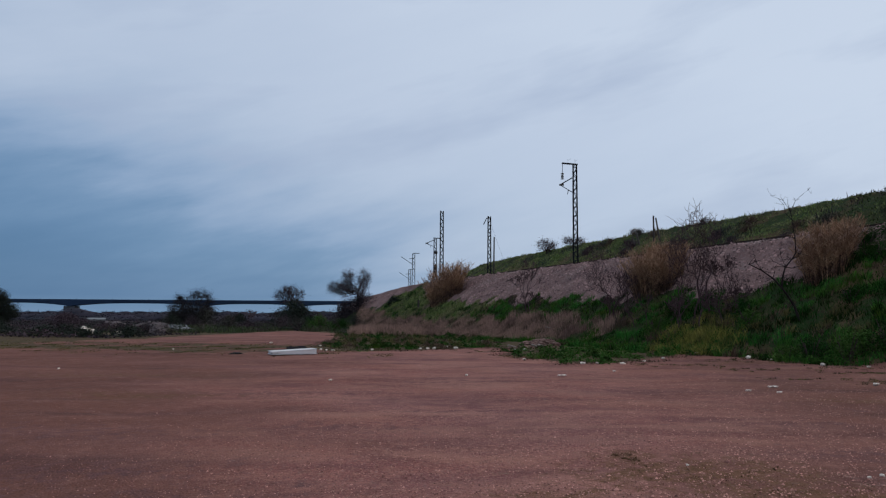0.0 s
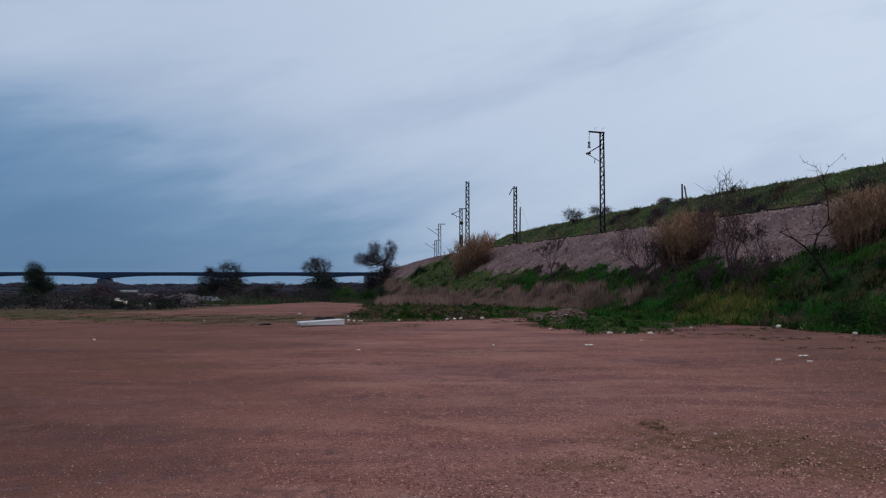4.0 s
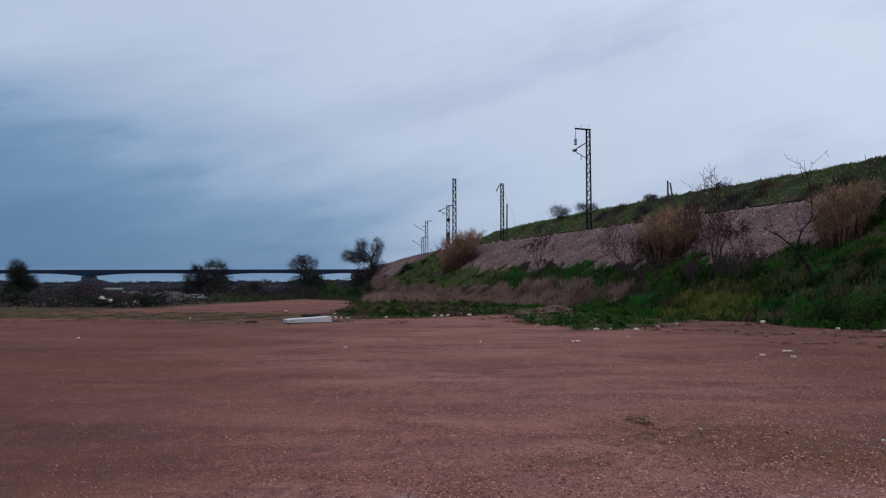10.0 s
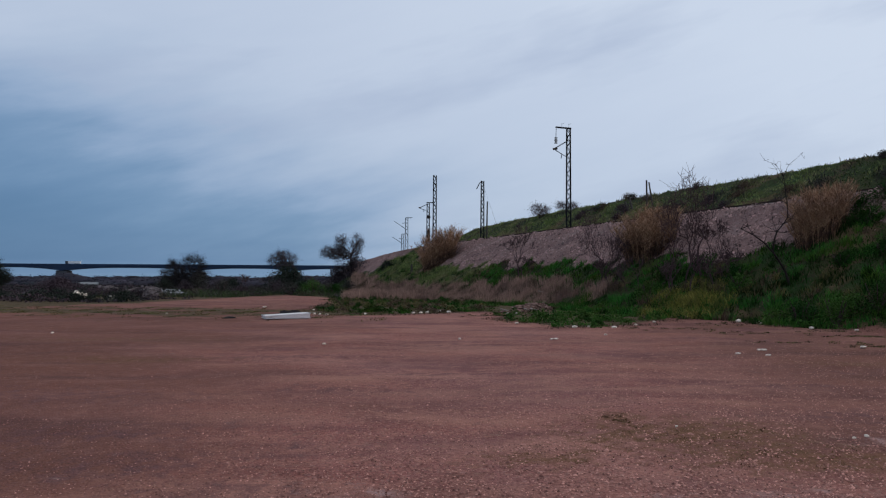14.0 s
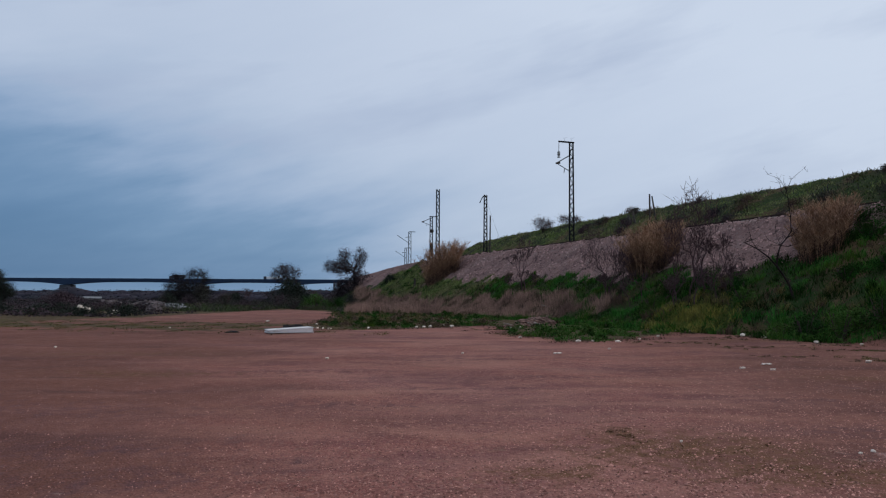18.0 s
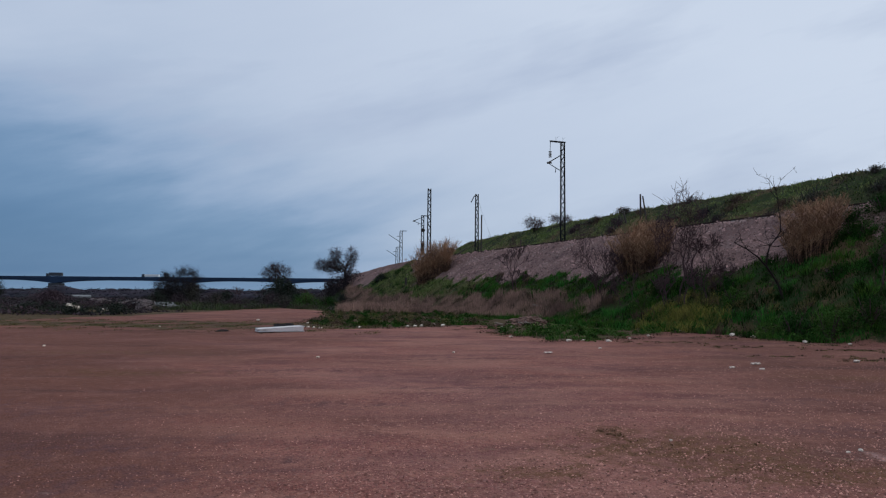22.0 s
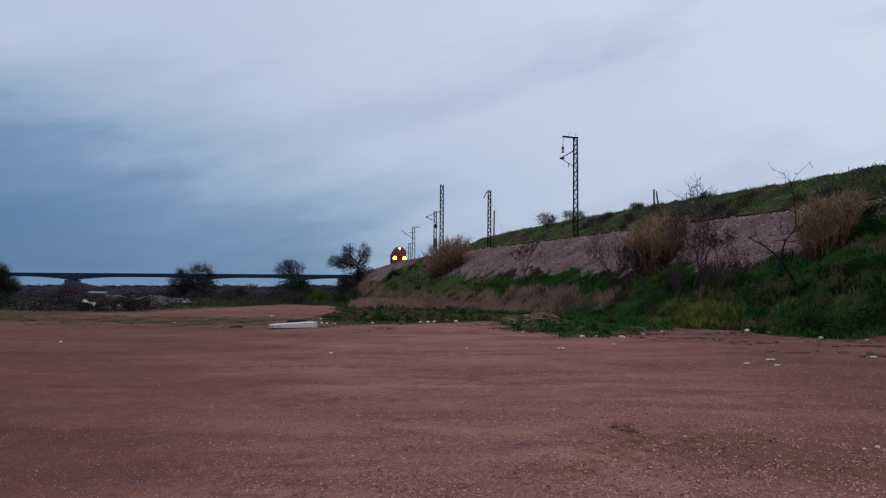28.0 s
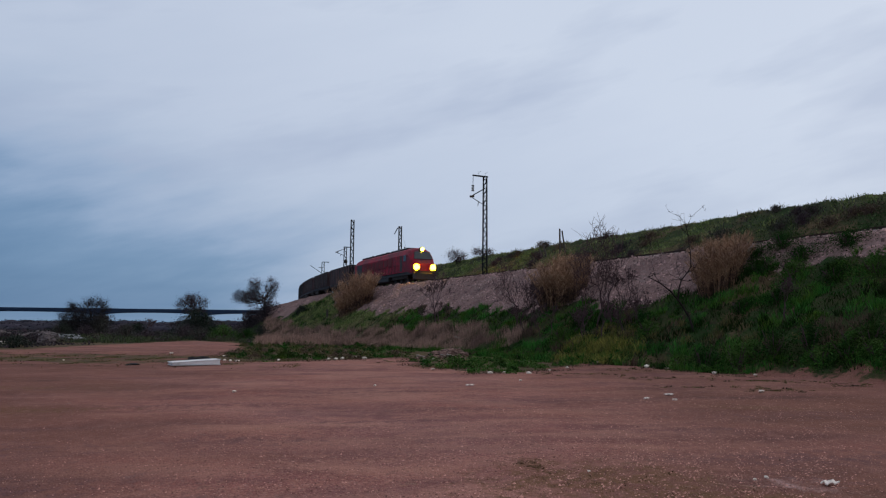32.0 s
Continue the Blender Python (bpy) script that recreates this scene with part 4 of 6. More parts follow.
def make_wagon():
    """Front end at y = 0, body towards +y."""
    t = tagged(empty("hopper_wagon"), "grimy dark brown high sided freight wagon with ribs", "freight wagon", "wagons behind the locomotive")
    L = 14.0
    profile_body("body", [(0.75, section(1.30, 1.25, 3.2, 0.25)), (1.0, section(1.38, 1.25, 3.42, 0.25)), (L - 1.0, section(1.38, 1.25, 3.42, 0.25)), (L - 0.75, section(1.30, 1.25, 3.2, 0.25))], M_WAGON, t)
    bm = bmesh.new()
    box(bm, -1.40, 1.40, 0.95, L - 0.95, 3.36, 3.46)
    part("top_rail", bm, M_CHAR, t)
    for k in range(9):
        for x in (-1, 1):
            bm = bmesh.new()
            y = 1.1 + k * (L - 2.2) / 8
            box(bm, x * 1.37, x * 1.47, y - 0.07, y + 0.07, 1.2, 3.35)
            part("rib", bm, M_CHAR, t)
    bm = bmesh.new()
    box(bm, -1.2, 1.2, 0.2, L - 0.2, 0.95, 1.25)
    part("underframe", bm, M_CHAR, t)
    bogie(t, 2.4, 2)
    bogie(t, L - 2.4, 2)
    return t


loco = make_locomotive()
wagons = [make_wagon()]
wagons += [copy_thing(wagons[0], Matrix()) for _ in range(11)]


# ---- road bridge far off ----
BRIDGE_Y, DECK_Z = 650.0, 13.4
PIERS = (-820.0, -700.0, -580.0, -457.0, -333.0, -213.0, -128.0, -45.0, 40.0, 160.0, 280.0, 400.0)


def make_bridge():
    b = tagged(empty("road_bridge", Matrix.Translation((0, BRIDGE_Y, 0))), "long blue grey haunched girder road bridge on concrete piers", "bridge")
    for x0, x1 in zip(PIERS, PIERS[1:]):
        verts, faces, n = [], [], 20
        for k in range(n + 1):
            t = k / n
            x = x0 + (x1 - x0) * t
            u = abs(2 * t - 1)
            depth = 2.4 + 2.9 * u ** 3 * min(1.0, (x1 - x0) / 120)
            verts += [(x, -6, DECK_Z - depth), (x, 6, DECK_Z - depth), (x, 6.5, DECK_Z - 0.7), (x, 6.5, DECK_Z), (x, -6.5, DECK_Z), (x, -6.5, DECK_Z - 0.7)]
        for j in range(n):
            for i in range(6):
                a, c = j * 6 + i, j * 6 + (i + 1) % 6
                faces.append((a, c, c + 6, a + 6))
        faces += [(5, 4, 3, 2, 1, 0), tuple(range(n * 6, n * 6 + 6))]
        o = mesh_object("girder_span", verts, faces, M_DECK)
        o.parent = b
        bm = bmesh.new()
        box(bm, x0, x1, -6.6, -6.4, DECK_Z, DECK_Z + 0.75)
        part("parapet", bm, M_DECK, b)
    for x in PIERS:
        bm = bmesh.new()
        box(bm, x - 5.0, x + 5.0, -5, 5, -1, DECK_Z - 5.2)
        part("pier", bm, M_PIER, b, bevel=0.4)
    for k in range(14):
        x = -422 + 32 * k
        bm = bmesh.new()
        bar(bm, (x, -6.2, DECK_Z), (x, -6.2, DECK_Z + 1.6), 0.10, 5)
        part("parapet_post", bm, M_DECK, b)


make_bridge()


def make_truck(name, label, mat, length, h):
    t = tagged(empty(name), label, "truck", "vehicles on the bridge")
    bm = bmesh.new()
    box(bm, 2.6, length, -1.25, 1.25, 1.0, h)
    part("cargo_box", bm, mat, t, bevel=0.08)
    bm = bmesh.new()
    box(bm, 0, 2.3, -1.2, 1.2, 0.6, 3.2)
    part("cab", bm, M_TRUCK, t, bevel=0.2)
    for x in (1.2, length - 3.5, length - 2.2):
        bm = bmesh.new()
        disc(bm, (x, -1.1, 0.5), (0, 1, 0), 0.5, 0.3, 12)
        disc(bm, (x, 1.1, 0.5), (0, 1, 0), 0.5, 0.3, 12)
        part("wheel_pair", bm, M_TYRE, t)
    return t


dark_truck = make_truck("articulated_truck", "dark tarpaulin sided articulated truck driving on the bridge", M_TRUCK, 14.0, 4.0)
white_truck = make_truck("box_truck", "white box truck driving on the bridge", M_VAN, 13.0, 3.0)
late_truck = make_truck("box_truck", "white box truck driving on the bridge", M_VAN, 15.0, 3.0)


# ---- plants ----
def tubes(segments, sides=5):
    """Tapered tubes: rows of (a, b, radius at a, radius at b)."""
    A = np.array([s[0] for s in segments], float)
    B = np.array([s[1] for s in segments], float)
    ra, rb = np.array([s[2] for s in segments]), np.array([s[3] for s in segments])
    d = B - A
    d /= np.linalg.norm(d, axis=1, keepdims=True) + 1e-9
    ref = np.where(np.abs(d[:, 2:]) > 0.9, [[1.0, 0, 0]], [[0, 0, 1.0]])
    u = np.cross(d, ref)
    u /= np.linalg.norm(u, axis=1, keepdims=True)
    w = np.cross(d, u)
    ang = np.arange(sides) * 2 * math.pi / sides
    ring = u[:, None] * np.cos(ang)[None, :, None] + w[:, None] * np.sin(ang)[None, :, None]
    V = np.concatenate([A[:, None] + ring * ra[:, None, None], B[:, None] + ring * rb[:, None, None]], 1)
    T = []
    for i in range(sides):
        j = (i + 1) % sides
        T += [(i, j, sides + j), (i, sides + j, sides + i)]
    T = np.array(T)
    n = len(segments)
    return V.reshape(-1, 3), (T[None] + (2 * sides) * np.arange(n)[:, None, None]).reshape(-1, 3)


def grow(seed, length, radius, levels, spread=0.6, split=3, lift=0.25, start=(0, 0, 0), heading=(0, 0, 1), wiggle=0.18, keep=0.68, thin=0.008):
    """Branch segments of a bare plant and the tips of its twigs."""
    r = np.random.default_rng(seed)
    segs, tips = [], []

    def go(p, d, l, rad, lev):
        n = 3 if lev < levels else 2
        for k in range(n):
            d = d + r.normal(0, wiggle, 3) + np.array([0, 0, lift * 0.12])
            d = d / np.linalg.norm(d)
            q = p + d * l / n
            r2 = max(rad * 0.86, thin)
            segs.append((p, q, rad, r2))
            p, rad = q, r2
        if lev >= levels:
            tips.append(p)
            return
        for k in range(split if lev else split + 1):
            e = d + r.normal(0, spread, 3)
            e[2] += lift
            e = e / np.linalg.norm(e)
            go(p, e, l * r.uniform(keep - 0.13, keep + 0.13), rad * 0.66, lev + 1)

    go(np.array(start, float), np.array(heading, float) / np.linalg.norm(heading), length, radius, 0)
    return segs, np.array(tips)


def leaves(centres, spread, size, per, seed, flat=1.0):
    """Small leaf clumps, two crossed slips each, scattered round the centres."""
    r = np.random.default_rng(seed)
    c = np.repeat(np.asarray(centres), per, 0)
    c = c + r.normal(0, 1, c.shape) * spread * np.array([1, 1, flat])
    n = len(c)
    a, e = r.uniform(0, 6.28, n), r.uniform(-0.9, 0.9, n)
    u = np.stack([np.cos(a) * np.cos(e), np.sin(a) * np.cos(e), np.sin(e)], 1)
    w = np.cross(u, r.normal(0, 1, (n, 3)))
    w /= np.linalg.norm(w, axis=1, keepdims=True) + 1e-9
    s = size * r.uniform(0.5, 1.4, (n, 1))
    V = np.stack([c - u * s, c + w * s * 0.45, c + u * s, c - w * s * 0.45], 1)
    T = np.array([(0, 1, 2), (0, 2, 3)])
    return V.reshape(-1, 3), (T[None] + 4 * np.arange(n)[:, None, None]).reshape(-1, 3)


def blades(x, y, h, width, lean, seed, base=None, aim=None):
    """Bent grass blades standing on the land."""
    r = np.random.default_rng(seed)
    n = len(x)
    z = height(x, y) if base is None else base
    a = r.uniform(0, 6.28, n)
    face = np.stack([np.cos(a), np.sin(a), np.zeros(n)], 1)
    b = a + r.uniform(-1.4, 1.4, n) if aim is None else aim + r.normal(0, 0.7, n)
    tilt = lean * r.uniform(0.2, 1.3, n) * h
    bend = np.stack([np.cos(b) * tilt, np.sin(b) * tilt, np.zeros(n)], 1)
    p = np.stack([x, y, z - np.minimum(0.03, 0.25 * h)], 1)
    up = np.stack([np.zeros(n), np.zeros(n), h], 1)
    wd = face * (width * r.uniform(0.6, 1.4, n))[:, None]
    V = np.stack([p - wd, p + wd, p + up * 0.55 + bend * 0.35 - wd * 0.75, p + up * 0.55 + bend * 0.35 + wd * 0.75, p + up + bend], 1)
    T = np.array([(0, 1, 3), (0, 3, 2), (2, 3, 4)])
    return V.reshape(-1, 3), (T[None] + 5 * np.arange(n)[:, None, None]).reshape(-1, 3)


def tussocks(cx, cy, R, H, per, width, lean, seed):
    """Tufts of blades that rise from a common foot and spread outward, highest in the middle."""
    r = np.random.default_rng(seed)
    k = np.repeat(np.arange(len(cx)), per)
    a, d = r.uniform(0, 6.28, len(k)), np.sqrt(r.random(len(k)))
    x, y = cx[k] + np.cos(a) * d * R[k], cy[k] + np.sin(a) * d * R[k]
    return blades(x, y, H[k] * (1 - 0.6 * d * d) * r.uniform(0.55, 1.12, len(k)), width, lean, seed + 1, aim=a)


def domes(cx, cy, R, H, per, size, seed):
    """Leafy weeds in rounded clumps: leaves over the skin of each dome."""
    r = np.random.default_rng(seed)
    k = np.repeat(np.arange(len(cx)), per)
    a, u = r.uniform(0, 6.28, len(k)), r.random(len(k)) ** 0.7
    d = np.cos(u * 1.5) * r.uniform(0.75, 1.1, len(k))
    x, y = cx[k] + np.cos(a) * d * R[k], cy[k] + np.sin(a) * d * R[k]
    z = height(x, y) + H[k] * np.sin(u * 1.5) * r.uniform(0.7, 1.1, len(k))
    return leaves(np.stack([x, y, z], 1), 0.03, size, 1, seed + 1)


def join(*sets):
    V, T, k = [], [], 0
    for v, t in sets:
        V.append(v)
        T.append(t + k)
        k += len(v)
    return np.concatenate(V), np.concatenate(T)


def stand(x, y):
    return Matrix.Translation((x, y, float(height(np.array([x]), np.array([y]))[0])))


def scatter(n, x0, x1, y0, y1, seed, keep):
    r = np.random.default_rng(seed)
    x, y = r.uniform(x0, x1, n), r.uniform(y0, y1, n)
    k = r.random(n) < keep(x, y)
    return x[k], y[k]


def make_tree(name, x, y, seed, length, radius, levels, leaf=None, leaf_size=0.3, leaf_spread=0.5, per=10, label="", cat="tree", **kw):
    t = tagged(empty(name, stand(x, y)), label, cat)
    segs, tips = grow(seed, length, radius, levels, **kw)
    v, f = tubes(segs)
    o = fast_mesh("branching" if cat != "tree" else "trunk", v, f, M_BARK if cat == "tree" else M_TWIG)
    o.parent = t
    if leaf is not None:
        v, f = leaves(tips, leaf_spread, leaf_size, per, seed + 1)
        o = fast_mesh("crown", v, f, leaf)
        o.parent = t
    return t


def make_branched_tree(name, x, y, seed, leaf, label, foot, fork, lobes, thick, twigs=520, girth=0.24, cat="tree"):
    """A trunk to a fork, and a crown of rounded masses filled by limbs that divide outward into twigs and small leaves."""
    t = tagged(empty(name, stand(x, y)), label, cat)
    r = np.random.default_rng(seed)
    bark = M_BARK if cat == "tree" else M_TWIG
    area = np.array([rx * rx * rz for _, _, rx, rz in lobes])
    area = area if cat == "tree" else area ** 0.25
    count = np.maximum((twigs * area / area.sum()).astype(int), 24)
    pts = []
    for (lx, lz, rx, rz), n in zip(lobes, count):
        d = r.normal(0, 1, (n, 3))
        d /= np.linalg.norm(d, axis=1, keepdims=True)
        d *= (r.random(n) ** 0.42)[:, None] * r.uniform(0.85, 1.18, (n, 1))
        pts.append(np.array((lx, r.uniform(-0.4, 0.4) * rx, lz)) + d * np.array((rx, rx, rz)))
    drop = float(height(np.array([x]), np.array([y]))[0])
    for p in pts:
        p[:, 2] -= drop
    a, b = np.array((foot[0], 0, -0.3)), np.array((fork[0], 0, max(fork[1] - drop, 0.3)))
    steps_up = [a + (b - a) * u + np.array((0.10 * math.sin(5 * u + seed), 0, 0)) * (b[2] * 0.2) * (1 - u) * u * 4 for u in np.linspace(0, 1, 7)]
    P = np.concatenate(pts)
    P = P[P[:, 2] > 0.15]
    P = P[np.argsort(np.linalg.norm(P - b, axis=1))]
    nodes, up, far = list(steps_up), [-1, 0, 1, 2, 3, 4, 5], [9.0] * 6 + [0.0]
    for p in P:
        A = np.array(nodes)
        cost = np.linalg.norm(A - p, axis=1) + 0.22 * np.array(far)
        cost += np.where(A[:, 2] > p[2] + 0.3, 0.35, 0.0)
        if cat != "tree":
            cost += np.clip(np.hypot(A[:, 0] - p[0], A[:, 1] - p[1]) - 0.6 * (p[2] - A[:, 2]), 0, 9)
        k = int(np.argmin(cost))
        q = nodes[k]
        m = (p + q) / 2 + r.normal(0, 0.07, 3) * np.linalg.norm(p - q)
        nodes += [m, p]
        up += [k, len(nodes) - 2]
        far += [far[k] + np.linalg.norm(m - q), far[k] + np.linalg.norm(p - q)]
    load = np.ones(len(nodes))
    for k in range(len(nodes) - 1, 0, -1):
        load[up[k]] += load[k]
    rad = np.clip(girth * (load / load.max()) ** 0.48, 0.011 if cat == "tree" else 0.010, girth)
    trunk = [(nodes[up[k]], nodes[k], rad[up[k]] * 1.05, rad[k]) for k in range(1, 7)]
    rest = [(nodes[up[k]], nodes[k], min(rad[up[k]], rad[k] * 1.3), rad[k]) for k in range(7, len(nodes))]
    thin = [s for s in rest if s[3] < 0.035]
    v, f = tubes(trunk, 9)
    fast_mesh("trunk" if cat == "tree" else "stem", v, f, bark).parent = t
    big = [s for s in rest if s[3] >= 0.035]
    if big:
        v, f = tubes(big, 6)
        fast_mesh("limb", v, f, bark).parent = t
    N = np.array(nodes[7:])[load[7:] < 6]
    tw = np.repeat(N, 3 if cat == "tree" else 1, 0)
    d = r.normal(0, 0.24, tw.shape) + (tw - b) / (np.linalg.norm(tw - b, axis=1, keepdims=True) + 0.1) * 0.16
    thin += [(p, p + e, 0.010, 0.006) for p, e in zip(tw, d)]
    v, f = tubes(thin, 3)
    fast_mesh("twig_spray", v, f, M_BARK if thick > 0.6 else M_TWIG).parent = t
    if leaf is None:
        return t
    v, f = leaves(np.concatenate([tw + d, N]), 0.16, 0.05, max(1, int(12 * thick)), seed + 1)
    fast_mesh("crown", v, f, leaf).parent = t
    return t


def make_bush(name, x, y, seed, w, h, leaf, label, n=500, size=0.16, stems=True):
    """A low bush: stems and a ragged mound of leaf clumps."""
    t = tagged(empty(name, stand(x, y)), label, "bush")
    r = np.random.default_rng(seed)
    c = []
    for _ in range(n):
        a, rad = r.uniform(0, 6.28), min(abs(r.normal(0, 0.5)), r.uniform(0.7, 1.05))
        top = h * max(0.15, 1 - rad ** 2 * 0.8) * r.uniform(0.75, 1.15)
        c.append((math.cos(a) * rad * w, math.sin(a) * rad * w, top * r.random() ** 0.6))
    c = np.array(c)
    c[:, 2] += height(x + c[:, 0], y + c[:, 1]) - float(height(np.array([x]), np.array([y]))[0])
    v, f = leaves(c, size * 1.5, size * 0.74, 4, seed)
    o = fast_mesh("foliage", v, f, leaf)
    o.parent = t
    segs = []
    for _ in range(14):
        a = r.uniform(0, 6.28)
        segs.append(((0, 0, -0.1), (math.cos(a) * w * 0.4, math.sin(a) * w * 0.4, h * r.uniform(0.5, 1.0)), 0.035, 0.012))
    v, f = tubes(segs, 4)
    o = fast_mesh("stem_tuft", v, f, M_TWIG)
    o.parent = t
    return t


def make_reeds(x, y, seed, w, h, n, label):
    """A tuft of tall dry canes with drooping leaves and plumes."""
    t = tagged(empty("reed_clump", stand(x, y)), label, "reeds", "reed clumps")
    r = np.random.default_rng(seed)
    rad, a = np.sqrt(r.random(n)) * w * 0.62, r.uniform(0, 6.28, n)
    px, py = np.cos(a) * rad, np.sin(a) * rad
    hh = h * r.uniform(0.42, 1.02, n) * (1 - 0.55 * (rad / w) ** 2)
    lean = np.stack([px / w * hh * 0.50 + r.normal(0, 0.13, n) * hh, py / w * hh * 0.50 + r.normal(0, 0.13, n) * hh], 1)
    ground_z = height(x + px, y + py) - float(height(np.array([x]), np.array([y]))[0])
    A = np.stack([px, py, ground_z - 0.1], 1)
    B = np.stack([px + lean[:, 0] * 0.35, py + lean[:, 1] * 0.35, ground_z + hh * 0.6], 1)
    C = np.stack([px + lean[:, 0], py + lean[:, 1], ground_z + hh * 0.97], 1)
    v, f = tubes([(p, q, 0.010, 0.008) for p, q in zip(A, B)] + [(p, q, 0.008, 0.004) for p, q in zip(B, C)], 4)
    fast_mesh("cane_tuft", v, f, M_REED).parent = t

    def along_canes(u, k):
        u = u[:, None]
        return np.where(u < 0.6, A[k] + (B[k] - A[k]) * u / 0.6, B[k] + (C[k] - B[k]) * (u - 0.6) / 0.4)

    k = np.repeat(np.arange(n), 24)
    c = along_canes(r.uniform(0.25, 1.0, len(k)) ** 0.55, k)
    v, f = blades(c[:, 0], c[:, 1], h * r.uniform(0.04, 0.13, len(k)), 0.006 + 0.003 * w, 1.6, seed + 3, c[:, 2])
    fast_mesh("leaf_tuft", v, f, M_REED).parent = t
    # darker brown leaves on the lower half of the canes
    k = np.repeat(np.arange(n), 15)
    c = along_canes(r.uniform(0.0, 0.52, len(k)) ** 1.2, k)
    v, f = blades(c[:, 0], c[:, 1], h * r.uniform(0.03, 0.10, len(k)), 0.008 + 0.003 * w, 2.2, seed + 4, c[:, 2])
    fast_mesh("dead_leaf_skirt", v, f, M_REED_DARK).parent = t
    return t


HILL_FOOT = float(height(np.array([13.3]), np.array([93.6]))[0])


def plant_trees():
    make_branched_tree("olive_tree", -62.8, 104, 3, M_LEAF_DARK, "dark round evergreen tree at the field edge", (-0.3, 0), (-0.3, 1.2),
                       ((-0.95, 3.65, 1.15, 1.2), (-0.9, 2.4, 1.5, 1.2), (0.45, 1.7, 1.25, 1.1), (-1.1, 1.0, 1.5, 0.9)), 0.9, 900)
    make_branched_tree("olive_tree", -35.8, 104, 5, M_LEAF_TREE, "slate dark broad tree in dark scrub", (0.2, 0), (0.3, 1.5),
                       ((0.74, 4.21, 1.75, 0.78), (1.57, 3.38, 1.5, 0.78), (-1.6, 3.24, 1.2, 0.8), (-1.19, 2.28, 2.2, 1.1), (0.47, 1.86, 2.9, 1.4), (-2.57, 1.45, 1.2, 1.1), (-2.02, 3.8, 0.35, 0.35)), 0.62, 900)
    make_branched_tree("olive_tree", -22.3, 106, 8, M_LEAF_TREE, "grey half bare tree in dark scrub", (0, 0), (-0.1, 2.4),
                       ((-0.36, 4.77, 1.65, 0.9), (-1.34, 4.12, 1.05, 0.8), (1.47, 4.4, 0.6, 0.7), (0.35, 3.5, 1.35, 0.8)), 0.32, 460, 0.2)
    make_branched_tree("willow_tree", -12.4, 112, 12, M_LEAF_TREE, "leaning tree with dark limbs and thin grey crown", (0.1, 0), (-0.7, 4.1),
                       ((-0.04, 6.94, 1.05, 1.5), (-2.33, 7.23, 1.0, 1.25), (-2.77, 5.6, 1.75, 1.2), (-4.61, 5.84, 1.0, 0.85), (-0.5, 5.6, 0.9, 1.0)), 0.34, 900, 0.24)
    for x, y, seed, w, h, leaf, label in (
            (-63.2, 102, 1, 1.8, 1.2, M_LEAF_DARK, "dark evergreen bush under a tree"), (-33.5, 102, 2, 2.6, 2.3, M_LEAF_GREY, "grey brown bush under a tree"),
            (-37.4, 103, 3, 2.6, 1.8, M_LEAF_GREY, "grey brown bush under a tree"), (-21.4, 103, 4, 4.0, 3.4, M_LEAF_DARK, "dark dense bush under a half bare tree"),
            (-19.9, 101, 5, 3.0, 2.9, M_LEAF_DARK, "dark dense bush under a half bare tree"), (-14.6, 106, 6, 2.6, 2.6, M_SCRUB, "brown thicket under the leaning tree"),
            (-12.4, 105, 7, 2.6, 2.4, M_SCRUB, "brown thicket under the leaning tree"), (-13.0, 76, 8, 2.0, 1.5, M_LEAF_GREEN, "fresh green bush at the foot of the bank"),
            (-10.4, 74.5, 9, 1.5, 1.1, M_LEAF_DEEP, "deep green bush at the foot of the bank"), (-15.0, 80, 10, 2.2, 1.2, M_LEAF_DEEP, "deep green bush at the foot of the bank"),
            (-50.0, 96, 11, 3.4, 1.5, M_SCRUB, "reddish brown bare thicket in the field"), (-24.4, 49.4, 12, 1.6, 0.48, M_LEAF_DARK, "dark green bush beside rubble"),
            (-21.6, 50, 13, 1.4, 0.6, M_LEAF_DARK, "dark green bush beside rubble"), (-28.0, 51.0, 14, 1.7, 0.6, M_LEAF_DARK, "dark green bush beside rubble"), (-32.5, 53, 21, 2.0, 0.9, M_LEAF_DARK, "dark green bush beside rubble"), (-37.0, 53, 22, 2.2, 0.8, M_LEAF_DARK, "dark green bush beside rubble"),
            (-27.5, 98, 15, 1.8, 1.5, M_LEAF_DARK, "dark green bush in the field"), (-6.6, 94.8, 16, 0.9, 0.75, M_LEAF_DARK, "small dark bush on the green bank")):
        make_bush("scrub_bush", x, y, 100 + seed, w, h, leaf, label, int((320 if y > 90 else 440) * w), 0.14 if y > 90 else 0.08)
    r = np.random.default_rng(61)
    for k in range(16):
        x, y = -31 + 1.35 * k + r.normal(0, 0.8), 88 - 0.5 * k + r.normal(0, 4)
        leaf, label = ((M_LEAF_DARK, "dark green bush in the scrub belt"), (M_SCRUB, "brown bare bush in the scrub belt"), (M_LEAF_GREY, "grey brown bush in the scrub belt"))[k % 3]
        make_bush("scrub_bush", x, y, 200 + k, r.uniform(1.3, 2.2), r.uniform(0.7, 1.6), leaf, label, 700, 0.07)
    for k in range(12):
        x, y = -47 + 2.0 * k + r.normal(0, 0.6), 63 - 0.3 * k + r.normal(0, 3)
        make_bush("scrub_bush", x, y, 230 + k, r.uniform(1.2, 2.0), r.uniform(0.5, 0.9), M_SCRUB if k % 4 else M_LEAF_DARK, "low dark purplish bush beyond the dirt", 600, 0.06)
